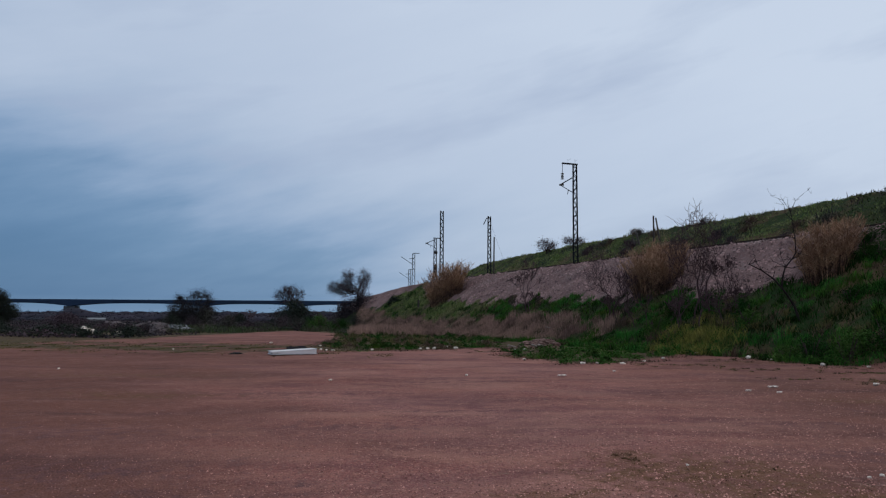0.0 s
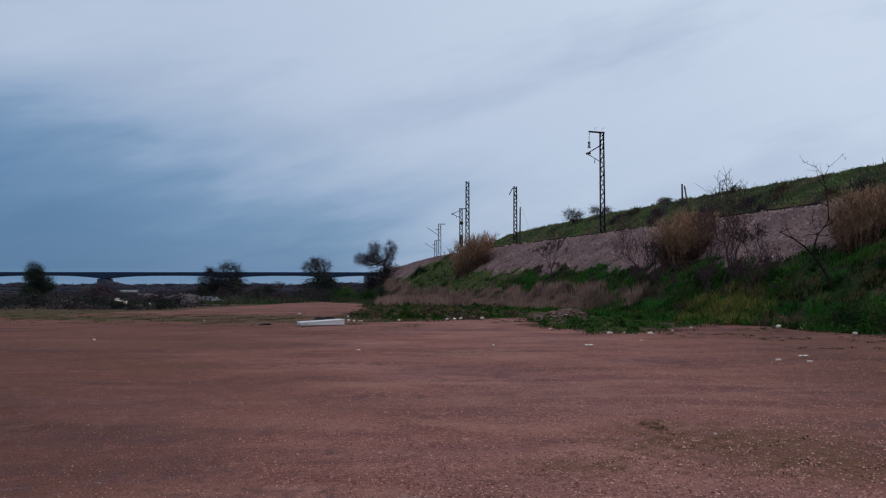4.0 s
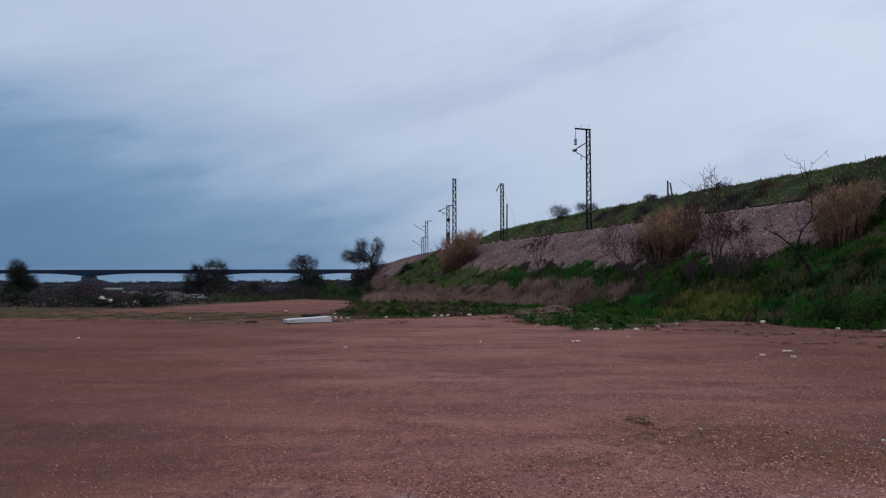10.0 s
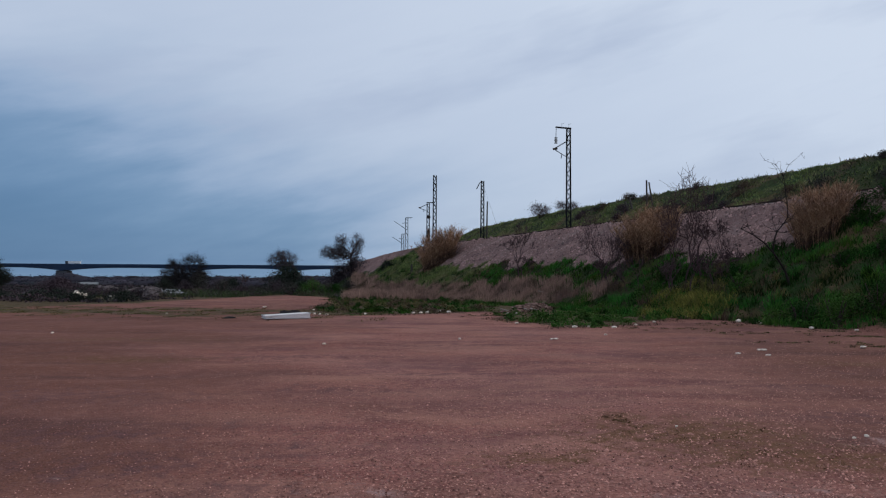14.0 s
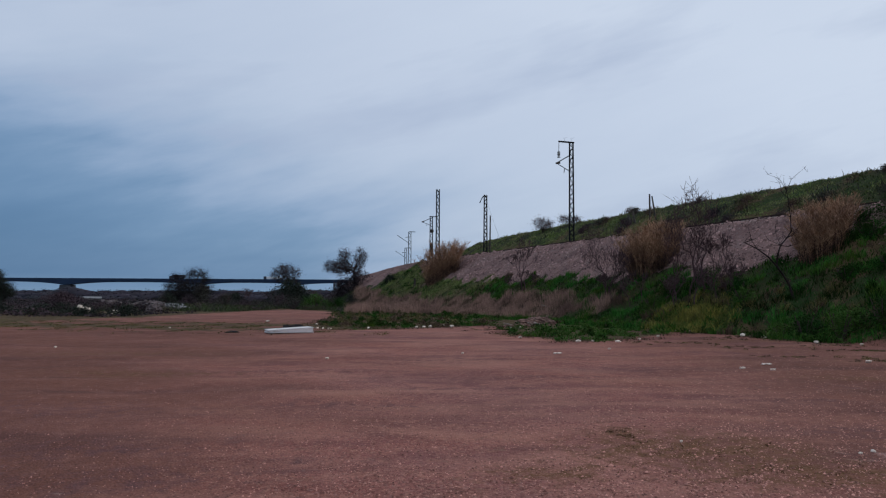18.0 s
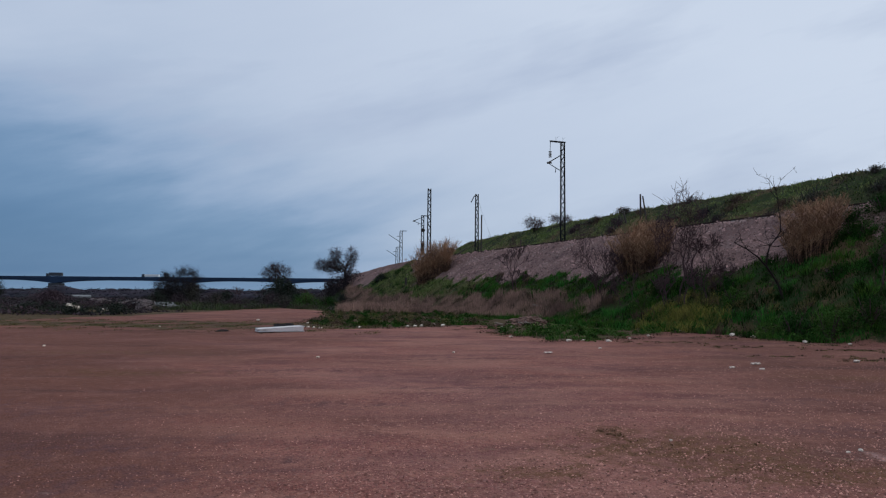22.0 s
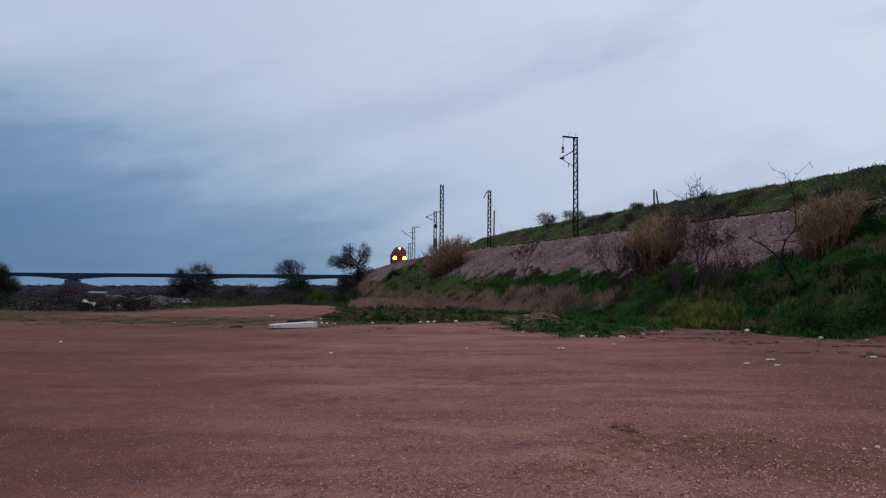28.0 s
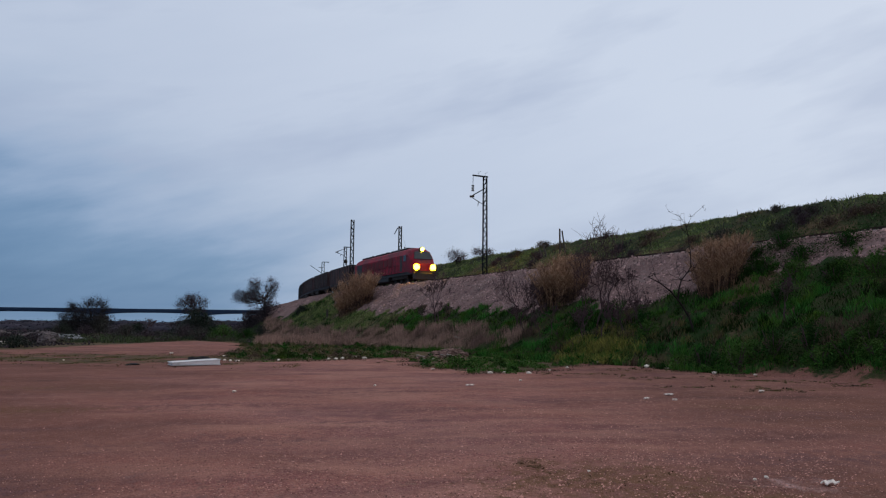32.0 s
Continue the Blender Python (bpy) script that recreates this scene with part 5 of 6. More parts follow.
    make_branched_tree("hill_tree", 13.3, 93.6, 15, M_LEAF_TREE, "small grey thin tree on the crest of the bank", (0, 0), (0.0, HILL_FOOT + 0.35), ((-0.45, HILL_FOOT + 1.15, 0.8, 0.55), (0.6, HILL_FOOT + 1.0, 0.75, 0.5), (0.0, HILL_FOOT + 0.6, 1.0, 0.4)), 0.09, 240, 0.10)
    for x, y, seed, l in ((-27.6, 101, 21, 0.95), (-26.2, 100, 22, 0.75), (-29.0, 102, 23, 0.7), (-24.6, 104, 24, 0.8), (-17.6, 100, 25, 0.8), (-16.4, 98, 26, 0.7)):
        make_tree("bare_shrub", x, y, seed, l, 0.05, 5, label="bare leafless shrub in the field scrub", cat="shrub", spread=0.55)
    for x, y, seed, w in ((16.2, 80.0, 31, 0.9), (18.5, 71.0, 32, 0.8), (20.6, 62.0, 33, 1.0), (22.0, 55.5, 34, 0.9), (23.5, 50.0, 35, 1.1), (24.8, 46.0, 36, 0.9)):
        make_bush("scrub_bush", x, y, seed, w, 0.55, M_SCRUB, "low brown scrub bush beyond the track", 400, 0.05)
    for k in range(26):
        s, q = r.uniform(24, 70), r.uniform(6.0, 11.5)
        xy, _, n = track_at(s)
        p = xy + n * q
        make_bush("scrub_bush", float(p[0]), float(p[1]), 400 + k, r.uniform(0.7, 1.3), r.uniform(0.35, 0.75), (M_SCRUB, M_LITTER, M_LEAF_GREY)[k % 3], "low brown scrub bush beyond the track", 300, 0.06)
    make_tree("hill_tree", 15.5, 86.9, 16, 0.5, 0.05, 4, None, label="small bare tree on the crest of the bank", spread=0.7)
    make_tree("hill_tree", 3.0, 92.5, 17, 0.62, 0.06, 5, None, label="small bare tree beyond the track", spread=0.7)
    foot = float(height(np.array([16.6]), np.array([92.0]))[0])
    make_branched_tree("hill_tree", 16.6, 92.0, 19, M_LEAF_TREE, "low grey thin tree behind a mast on the crest", (0, 0), (0.0, foot + 0.3), ((-0.7, foot + 0.8, 0.7, 0.45), (0.5, foot + 0.7, 0.9, 0.4)), 0.08, 160, 0.08)


plant_trees()


def make_crooked_shrub(x, y):
    """A leaning stem that forks into two crooked limbs."""
    t = tagged(empty("crooked_shrub", stand(x, y)), "tall bare shrub with two crooked dark limbs", "shrub")
    stem = [(0, 0), (-0.12, 0.6), (-0.47, 1.1), (-0.70, 1.37)]
    limbs = (("stem", stem, 0.056, 0.042), ("limb", stem[-1:] + [(-1.10, 1.77), (-1.57, 2.10), (-2.08, 2.35)], 0.042, 0.018),
             ("limb", stem[-1:] + [(-0.68, 1.85), (-0.51, 2.24), (-0.17, 2.58), (0.0, 2.86), (-0.09, 3.42), (-0.14, 4.6)], 0.042, 0.012),
             ("twig", [(-0.14, 4.6), (-0.46, 5.1), (-0.92, 5.27)], 0.011, 0.005), ("twig", [(-0.14, 4.6), (0.05, 5.08), (0.52, 5.52)], 0.011, 0.005),
             ("twig", [(-1.57, 2.1), (-1.75, 2.4), (-1.78, 2.75)], 0.011, 0.005), ("twig", [(-0.51, 2.24), (-0.2, 2.2), (0.25, 2.32)], 0.02, 0.008),
             ("twig", [(-0.17, 2.58), (0.1, 2.7), (0.3, 3.1)], 0.02, 0.008), ("twig", [(-0.1, 4.2), (-0.35, 4.5), (-0.42, 4.9)], 0.016, 0.006))
    r = np.random.default_rng(5)
    for name, pts, r0, r1 in limbs:
        P = [np.array((px, 0.12 * math.sin(3 * pz + px), pz)) for px, pz in pts]
        n = len(P) - 1
        segs = [(P[i], P[i + 1], r0 + (r1 - r0) * i / n, r0 + (r1 - r0) * (i + 1) / n) for i in range(n)]
        for i in range(1, n + 1):
            for _ in range(4):
                d = r.normal(0, 0.2, 3) + np.array([0, 0, 0.10])
                e = P[i] + d + r.normal(0, 0.12, 3) + np.array([0, 0, 0.08])
                w = 0.5 if name == "twig" else 1.0
                segs += [(P[i], P[i] + d * w, 0.013 * w, 0.008 * w), (P[i] + d * w, P[i] + (e - P[i]) * w, 0.008 * w, 0.004)]
        v, f = tubes(segs)
        o = fast_mesh(name, v, f, M_BARK)
        o.parent = t


def plant_shrubs():
    make_reeds(0.3, 78.2, 31, 2.7, 4.0, 420, "tan dry reed clump on the green bank")
    make_reeds(12.6, 43.4, 32, 1.9, 3.1, 400, "tall tan dry reed clump before the gravel bank")
    make_reeds(13.8, 43.9, 34, 1.1, 2.4, 150, "small dry reed clump before the gravel bank")
    make_reeds(17.45, 32.8, 33, 1.6, 2.5, 380, "tan dry reed clump on the gravel bank")
    bare = "bare leafless shrub with thin dark branches"
    for x, y, seed, l, rad, lev, sp in ((6.3, 55.0, 41, 1.25, 0.07, 5, 0.35), (6.5, 55.2, 61, 0.7, 0.05, 5, 0.6), (10.2, 43.8, 42, 1.05, 0.055, 4, 0.4), (10.9, 43.0, 46, 0.9, 0.05, 4, 0.5), (11.0, 39.5, 43, 0.7, 0.04, 4, 0.5),
                                        (12.3, 35.0, 48, 0.75, 0.04, 4, 0.5), (13.2, 34.5, 49, 0.6, 0.04, 4, 0.6),
                                        (11.6, 36.0, 50, 0.6, 0.035, 4, 0.6), (17.0, 27.0, 51, 0.6, 0.04, 4, 0.5),
                                        (10.6, 40.5, 52, 0.5, 0.03, 4, 0.7), (12.0, 37.2, 54, 0.5, 0.03, 4, 0.7),
                                        (13.7, 34.2, 57, 0.55, 0.03, 5, 0.7), (10.0, 42.0, 58, 0.6, 0.03, 5, 0.7), (14.0, 36.8, 59, 0.7, 0.03, 5, 0.5), (5.6, 56.5, 60, 0.5, 0.03, 4, 0.6)):
        make_tree("bare_shrub", x, y, seed, l, rad, lev, label=bare, cat="shrub", spread=sp, thin=0.011)
    fan = "tall bare shrub with many thin purplish branches"
    for k, (x, y, lobes, n) in enumerate((
            (12.7, 36.8, ((0.0, 6.1, 0.7, 1.1), (-0.5, 5.2, 0.6, 1.2), (0.4, 4.4, 0.5, 1.2)), 330),
            (13.2, 36.2, ((0.3, 5.6, 0.6, 1.1), (-0.2, 4.2, 0.5, 1.1)), 210),
            (12.1, 37.2, ((-0.2, 4.4, 0.6, 1.1), (0.2, 3.0, 0.5, 0.9)), 140),
            (9.9, 43.4, ((-0.7, 5.2, 0.7, 0.8), (-0.2, 3.8, 0.8, 0.9), (0.4, 2.8, 0.7, 0.9), (-1.0, 3.9, 0.6, 0.7)), 230),
            (10.6, 42.6, ((0.0, 3.8, 0.7, 1.0), (0.3, 2.4, 0.7, 0.7)), 90),
            (13.8, 35.0, ((0.0, 3.0, 0.6, 0.8), (-0.3, 1.9, 0.7, 0.6)), 130))):
        make_branched_tree("bare_shrub", x, y, 300 + k, None, fan, (0, 0), (0.0, 1.5), lobes, 0, n, 0.046, "shrub")
    make_crooked_shrub(14.85, 30.4)
    deep, fresh = (M_LEAF_DEEP, "dense deep green bush on the bank"), (M_LEAF_GREEN, "leafy mid green bush on the bank")
    for k, (x, y, w, h, (leaf, label)) in enumerate((
            (12.7, 27.0, 0.7, 0.5, fresh), (13.3, 26.5, 0.85, 0.92, deep), (14.2, 25.7, 0.9, 1.1, fresh), (15.2, 24.9, 0.9, 1.05, deep), (16.1, 24.1, 0.9, 1.1, deep), (17.2, 22.4, 1.0, 0.85, deep), (17.9, 20.2, 0.9, 0.9, fresh),
            (14.9, 25.9, 0.8, 0.75, fresh), (13.9, 26.9, 0.7, 0.6, deep), (17.6, 28.4, 0.9, 0.5, deep), (19.0, 29.5, 1.0, 0.55, fresh), (13.6, 32.6, 0.8, 0.55, fresh), (13.9, 33.8, 0.8, 0.6, deep),
            (11.0, 37.8, 0.9, 0.7, fresh), (13.4, 36.9, 1.0, 0.8, deep), (12.2, 38.6, 1.0, 0.8, deep), (19.6, 27.5, 1.2, 0.5, deep), (16.6, 29.6, 0.8, 0.5, deep), (20.4, 26.2, 1.1, 0.5, fresh), (19.4, 33.2, 1.2, 0.7, deep), (20.6, 32.6, 1.3, 0.7, deep), (18.8, 31.7, 1.0, 0.6, deep), (20.2, 30.6, 1.2, 0.6, deep), (21.6, 29.4, 1.3, 0.6, deep), (15.9, 23.3, 0.8, 0.5, fresh), (16.3, 22.5, 0.9, 0.6, deep), (16.7, 21.6, 0.9, 0.6, fresh), (17.2, 20.7, 0.8, 0.7, deep), (16.9, 22.9, 0.9, 0.5, fresh))):
        make_bush("green_bush", x, y, 140 + k, w, h, leaf, label, int(620 * w), 0.05)


plant_shrubs()


def plant_grass():
    def near_slope(x, y):
        s, q = track_coords(x, y)
        z = height(x, y)
        lot = lot_distance(x, y)
        return (lot < 0.1) * (q > np.where((x < 10.8) & (y > 55.5 - 1.5 * x), -10.8 + np.clip(0.2 * (x - 2), 0, 0.7), -14.0) + 0.5 * wave(x, y, 7, 156)) * (z < gravel_foot(x, y, s)) * (q < 0) * (s < 94 + 2.5 * wave(x, y, 6, 34))

    # short turf under the tufts
    x, y = scatter(400000, -10, 34, 8, 110, 51, lambda x, y: near_slope(x, y) * np.clip(0.85 + 0.4 * wave(x, y, 6, 52), 0, 1) * np.clip(70 / np.maximum(y, 1), 0.45, 1))
    h = rng.uniform(0.06, 0.22, len(x)) * np.clip(1.0 + 0.9 * wave(x, y, 2.2, 152), 0.3, 2.0)
    turf = (y + 3 * wave(x, y, 12, 254) > 66) & (rng.random(len(x)) < 0.75)
    brown = ~turf & (0.60 * wave(x, y, 3.1, 253) + rng.normal(0, 0.25, len(x)) > 0.40)
    for name, pick, mat, label in (("deep_grass", ~brown & ~turf, M_GRASS_SHADED, "short bank grass coloured dark green as if shaded"),
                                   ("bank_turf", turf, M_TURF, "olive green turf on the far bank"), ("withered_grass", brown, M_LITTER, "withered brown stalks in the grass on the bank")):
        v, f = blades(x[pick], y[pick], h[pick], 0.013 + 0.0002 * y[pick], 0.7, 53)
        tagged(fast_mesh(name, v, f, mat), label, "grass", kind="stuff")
    # tufts: fresh green under the gravel, olive and withered in the middle of the near bank
    x, y = scatter(34000, -10, 34, 8, 100, 351, lambda x, y: near_slope(x, y) * np.clip(0.62 + 0.75 * wave(x, y, 2.4, 352), 0.03, 1) * np.clip(60 / np.maximum(y, 1), 0.4, 1))
    z = height(x, y)
    R, H = rng.uniform(0.16, 0.42, len(x)), rng.uniform(0.22, 0.52, len(x)) * np.clip(1 + 0.5 * wave(x, y, 3.3, 353), 0.5, 1.6)
    mood = wave(x, y, 4.2, 354) + rng.normal(0, 0.30, len(x))
    middle = (x > 9.5) & (z > 0.95 + 0.15 * wave(x, y, 4, 356)) & (z < 1.80 + 0.35 * wave(x, y, 5, 355)) & (y < 36)
    far = (y > 64 + 3 * wave(x, y, 12, 254)) & (mood > -0.45)
    kind = np.where(far, 3, np.where(middle, np.where(mood > 0.35, 2, np.where(mood > -0.25, 4, 1)), np.where(mood > 0.82, 2, np.where(mood > np.where(x > 9.5, -0.42, -0.55), 0, 1))))
    for k, name, mat, label in ((0, "green_tufts", M_GRASS, "rank fresh green grass tufts on the bank"), (1, "deep_tufts", M_GRASS_SHADED, "bank grass tufts coloured dark green as if shaded"), (2, "withered_tufts", M_LITTER, "withered brown grass tufts on the bank"),
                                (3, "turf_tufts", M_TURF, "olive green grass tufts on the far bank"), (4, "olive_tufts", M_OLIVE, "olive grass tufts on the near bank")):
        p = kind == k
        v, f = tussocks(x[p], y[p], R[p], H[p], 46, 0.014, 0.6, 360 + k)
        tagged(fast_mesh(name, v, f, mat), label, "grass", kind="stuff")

    def flat_veg(x, y):
        s, q = track_coords(x, y)
        return (y > 56 - 1.5 * np.maximum(x, 0) + 1.5 * wave(x, y, 4, 155)) * (lot_distance(x, y) < -1.5) * (q < -10.5 + np.clip(0.2 * (x - 2), 0, 0.7) + 0.5 * wave(x, y, 7, 156)) * (x < 10.6 + 0.5 * wave(x, y, 5, 157)) * np.clip((106 - y) / 10, 0, 1) * (x > -0.118 * y + 1.2 * wave(x, y, 5, 154))

    x, y = scatter(30000, -14, 12, 34, 106, 54, lambda x, y: flat_veg(x, y) * np.clip(0.62 + 0.8 * wave(x, y, 4, 55) + np.clip(0.3 * (x - 1), 0, 0.8), 0.04, 1))
    R, H = rng.uniform(0.22, 0.5, len(x)), rng.uniform(0.42, 0.88, len(x)) * np.clip(1.05 - 0.02 * x, 0.8, 1.1) * np.clip(0.95 + 0.4 * wave(x, y, 3.0, 158), 0.55, 1.3)
    # shorter dark tufts paint the shaded hollows between the pale ones
    shade = wave(x, y, 2.6, 370) + rng.normal(0, 0.3, len(x)) < -0.20
    for name, p, mat, hh, label in (("dry_grass", ~shade, M_DRY, 1.0, "tall dry purplish brown grass tufts"), ("dark_dry_grass", shade, M_LITTER, 0.72, "dark brown withered grass tufts")):
        v, f = tussocks(x[p], y[p], R[p], H[p] * hh, 38, 0.0125, 0.30, 371)
        tagged(fast_mesh(name, v, f, mat), label, "grass", kind="stuff")
    # low weeds along the edge of the dirt: leafy clumps among grass tufts
    x, y = scatter(19000, -11, 36, 20, 60, 57, lambda x, y: (lot_distance(x, y) < 0.05 + 0.7 * wave(x, y, 1.7, 160)) * (lot_distance(x, y) > -24) * (track_coords(x, y)[1] < -11.0) * np.clip(0.25 + 1.3 * wave(x, y, 3.0, 58), 0, 1) * (np.hypot((x - 5.0) / 1.9, (y - 40.5) / 5.5) > 1 + 0.3 * wave(x, y, 2, 373)) * ((x < 2.5) | (flat_veg(x, y) == 0)))
    R, H = rng.uniform(0.12, 0.34, len(x)), rng.uniform(0.08, 0.27, len(x)) * np.clip(0.95 + 0.8 * wave(x, y, 2.2, 159), 0.35, 1.8) * np.where((x > 2.5) & (y > 36.5), 0.55, 1.0)
    mood = wave(x, y, 3.0, 372) + rng.normal(0, 0.35, len(x))
    lush = (x + 1.5 * wave(x, y, 4, 268) > 2.5) & (mood > -0.35)
    for k, (name, p, mat, leaf, label) in enumerate((("green_weeds", lush, M_GRASS, M_LEAF_GREEN, "low green weeds at the edge of the dirt"),
                                                     ("dark_weeds", ~lush & (mood < -0.05), M_GRASS, M_LEAF_DEEP, "low dark green weeds at the edge of the dirt"),
                                                     ("olive_weeds", ~lush & (mood >= -0.05) & (mood < 0.42), M_OLIVE, M_OLIVE, "low olive weeds at the edge of the dirt"),
                                                     ("brown_weeds", ~lush & (mood >= 0.42), M_LITTER, M_LITTER, "low brown withered weeds at the edge of the dirt"))):
        half = rng.random(len(x)) < 0.5
        v, f = tussocks(x[p & half], y[p & half], R[p & half], H[p & half] * 1.2, 40, 0.011, 0.9, 374 + k)
        tagged(fast_mesh(name, v, f, mat), label, "weeds", kind="stuff")
        v, f = domes(x[p & ~half], y[p & ~half], R[p & ~half], H[p & ~half], 52, 0.052, 384 + k)
        tagged(fast_mesh(name[:-6] + "_leafy_weeds", v, f, leaf), label.replace("low", "leafy"), "weeds", kind="stuff")
    x, y = scatter(70000, 8.5, 15.5, 28, 41, 60, lambda x, y: (lot_distance(x, y) < -0.1) * np.clip(1.3 - np.hypot((x - 11.5) / 1.7, (y - 33.6) / 2.6), 0, 1))
    v, f = blades(x, y, rng.uniform(0.08, 0.42, len(x)) * np.clip(0.9 + 0.7 * wave(x, y, 1.6, 63), 0.3, 1.6), 0.014, 0.7, 61)
    tagged(fast_mesh("yellow_weeds", v, f, M_WEED), "yellowish green weeds before the bank", "weeds", kind="stuff")
    # olive grass and weeds of the field behind the lot
    x, y = scatter(45000, -34, -9, 62, 108, 261, lambda x, y: (lot_distance(x, y) < -0.3) * (track_coords(x, y)[1] < -12) * np.clip(0.45 + 0.8 * wave(x, y, 9, 262), 0, 1))
    v, f = blades(x, y, rng.uniform(0.15, 0.55, len(x)), 0.022, 0.7, 263)
    tagged(fast_mesh("field_grass", v, f, M_HILL), "olive green grass in the field behind the dirt", "grass", kind="stuff")
    # withered litter along the edge of the dirt
    x, y = scatter(70000, -9, 17, 22, 44, 264, lambda x, y: (np.abs(lot_distance(x, y) + 0.4) < 1.3) * np.clip(0.2 + 0.9 * wave(x, y, 2.6, 265), 0, 1))
    v, f = blades(x, y, rng.uniform(0.03, 0.16, len(x)), 0.012, 1.6, 266)
    tagged(fast_mesh("withered_litter", v, f, M_LITTER), "withered brown stalks along the edge of the dirt", "weeds", kind="stuff")
    # thin tufts on the dirt beside the mattress
    x, y = scatter(110000, -34, -2, 27, 43, 66, lambda x, y: np.exp(-((y - 35 + 0.12 * (x + 12)) / 4.0) ** 2) * np.clip(-0.1 + 1.5 * wave(x, y, 2.8, 67), 0, 1))
    v, f = blades(x, y, rng.uniform(0.02, 0.09, len(x)), 0.016, 1.4, 68)
    tagged(fast_mesh("sparse_weeds", v, f, M_OLIVE), "thin olive weeds on the dirt", "weeds", kind="stuff")
    # bits of pale straw trodden into the near dirt
    r = np.random.default_rng(395)
    y = 4.4 + 13 * r.random(15000) ** 2.2
    x = r.uniform(-0.75, 0.85, 15000) * y
    k = r.random(15000) < np.clip(0.55 + 0.6 * x / y, 0.15, 1.0)
    v, f = blades(x[k], y[k], r.uniform(0.006, 0.024, int(k.sum())), 0.0028, 1.6, 396)
    tagged(fast_mesh("straw_bits", v, f, M_STRAW), "pale straw bits trodden into the dirt", "straw", kind="stuff")
    n = 24
    x, y = 2.14 + 0.08 * r.normal(0, 1, n), 8.47 + 0.17 * r.normal(0, 1, n)
    v, f = tussocks(x, y, r.uniform(0.03, 0.07, n), r.uniform(0.015, 0.04, n), 22, 0.006, 1.0, 397)
    tagged(fast_mesh("moss_cushion", v, f, M_MOSS), "olive brown moss cushion on the dirt", "moss", kind="stuff")
    # stray tufts on the dirt before the weeds
    r = np.random.default_rng(391)
    px, py = [], []
    for cx, cy, rx, ry, n in ((11.3, 18.4, 0.6, 0.25, 26), (12.8, 21.4, 1.2, 0.35, 34), (10.4, 22.9, 1.2, 0.3, 22), (8.3, 24.6, 0.9, 0.3, 16), (3.1, 29.4, 0.7, 0.4, 30), (14.8, 20.5, 1.0, 0.4, 30),
                              (2.0, 33.2, 1.2, 0.5, 20), (6.9, 24.4, 0.8, 0.3, 14), (10.6, 27.6, 0.9, 0.5, 24), (9.4, 19.4, 1.2, 0.2, 12), (13.2, 23.9, 0.8, 0.3, 24)):
        px.append(cx + r.normal(0, 0.6, n) * rx), py.append(cy + r.normal(0, 1.5, n) * ry)
    px, py = np.concatenate(px), np.concatenate(py)
    fresh = r.random(len(px)) < 0.55
    for name, p, mat, label in (("stray_tufts", fresh, M_OLIVE, "stray olive tufts on the dirt before the bank"), ("stray_withered_tufts", ~fresh, M_LITTER, "stray withered tufts on the dirt before the bank")):
        v, f = tussocks(px[p], py[p], r.uniform(0.06, 0.18, int(p.sum())), r.uniform(0.03, 0.10, int(p.sum())), 22, 0.009, 0.9, 392)
        tagged(fast_mesh(name, v, f, mat), label, "weeds", kind="stuff")
    # tiny weeds in the mossy patches of the near dirt
    x, y = scatter(36000, 0.2, 5.4, 5.0, 9.6, 366, lambda x, y: np.clip(np.exp(-((x - 2.14) / 0.22) ** 2 - ((y - 8.47) / 0.3) ** 2) + 0.5 * np.exp(-((x - 2.7) / 0.8) ** 2 - ((y - 7.5) / 0.5) ** 2) + 0.6 * np.exp(-((x - 3.3) / 1.0) ** 2 - ((y - 6.6) / 0.35) ** 2) + 0.4 * np.exp(-((x - 1.2) / 0.5) ** 2 - ((y - 6.5) / 0.2) ** 2), 0, 1) * np.clip(1.6 * wave(x, y, 0.5, 367) - 0.1, 0, 1))
    v, f = blades(x, y, rng.uniform(0.008, 0.030, len(x)), 0.007, 1.2, 368)
    tagged(fast_mesh("moss_weeds", v, f, M_MOSS), "tiny olive weeds in mossy patches on the dirt", "weeds", kind="stuff")
    # slope and crest beyond the track
    x, y = scatter(400000, 3, 60, 25, 140, 62, lambda x, y: ((track_coords(x, y)[1] > 4.5) & (track_coords(x, y)[1] < 14)) * np.clip(0.7 + 0.6 * wave(x, y, 9, 63), 0, 1))
    h = rng.uniform(0.06, 0.20, len(x)) * np.clip(1 + 0.9 * wave(x, y, 4, 64), 0.4, 2.4)
    pale = y + 12 * wave(x, y, 14, 269) + rng.normal(0, 6, len(x)) > 50
    for name, pick, mat, label in (("crest_grass", ~pale, M_HILL, "green grass on the slope beyond the track"), ("crest_turf", pale, M_TURF, "olive turf on the far slope beyond the track")):
        v, f = blades(x[pick], y[pick], h[pick], 0.035, 0.9, 64)
        tagged(fast_mesh(name, v, f, mat), label, "grass", kind="stuff")
    x, y = scatter(120000, 3, 75, 15, 150, 162, lambda x, y: ((track_coords(x, y)[1] > 4.3) & (track_coords(x, y)[1] < 12.5)) * np.clip(0.1 + 1.1 * wave(x, y, 8, 163), 0, 1))
    v, f = blades(x, y, rng.uniform(0.1, 0.5, len(x)), 0.022, 0.7, 165)
    tagged(fast_mesh("crest_scrub", v, f, M_SCRUB), "brown withered scrub on the slope beyond the track", "scrub", kind="stuff")


plant_grass()


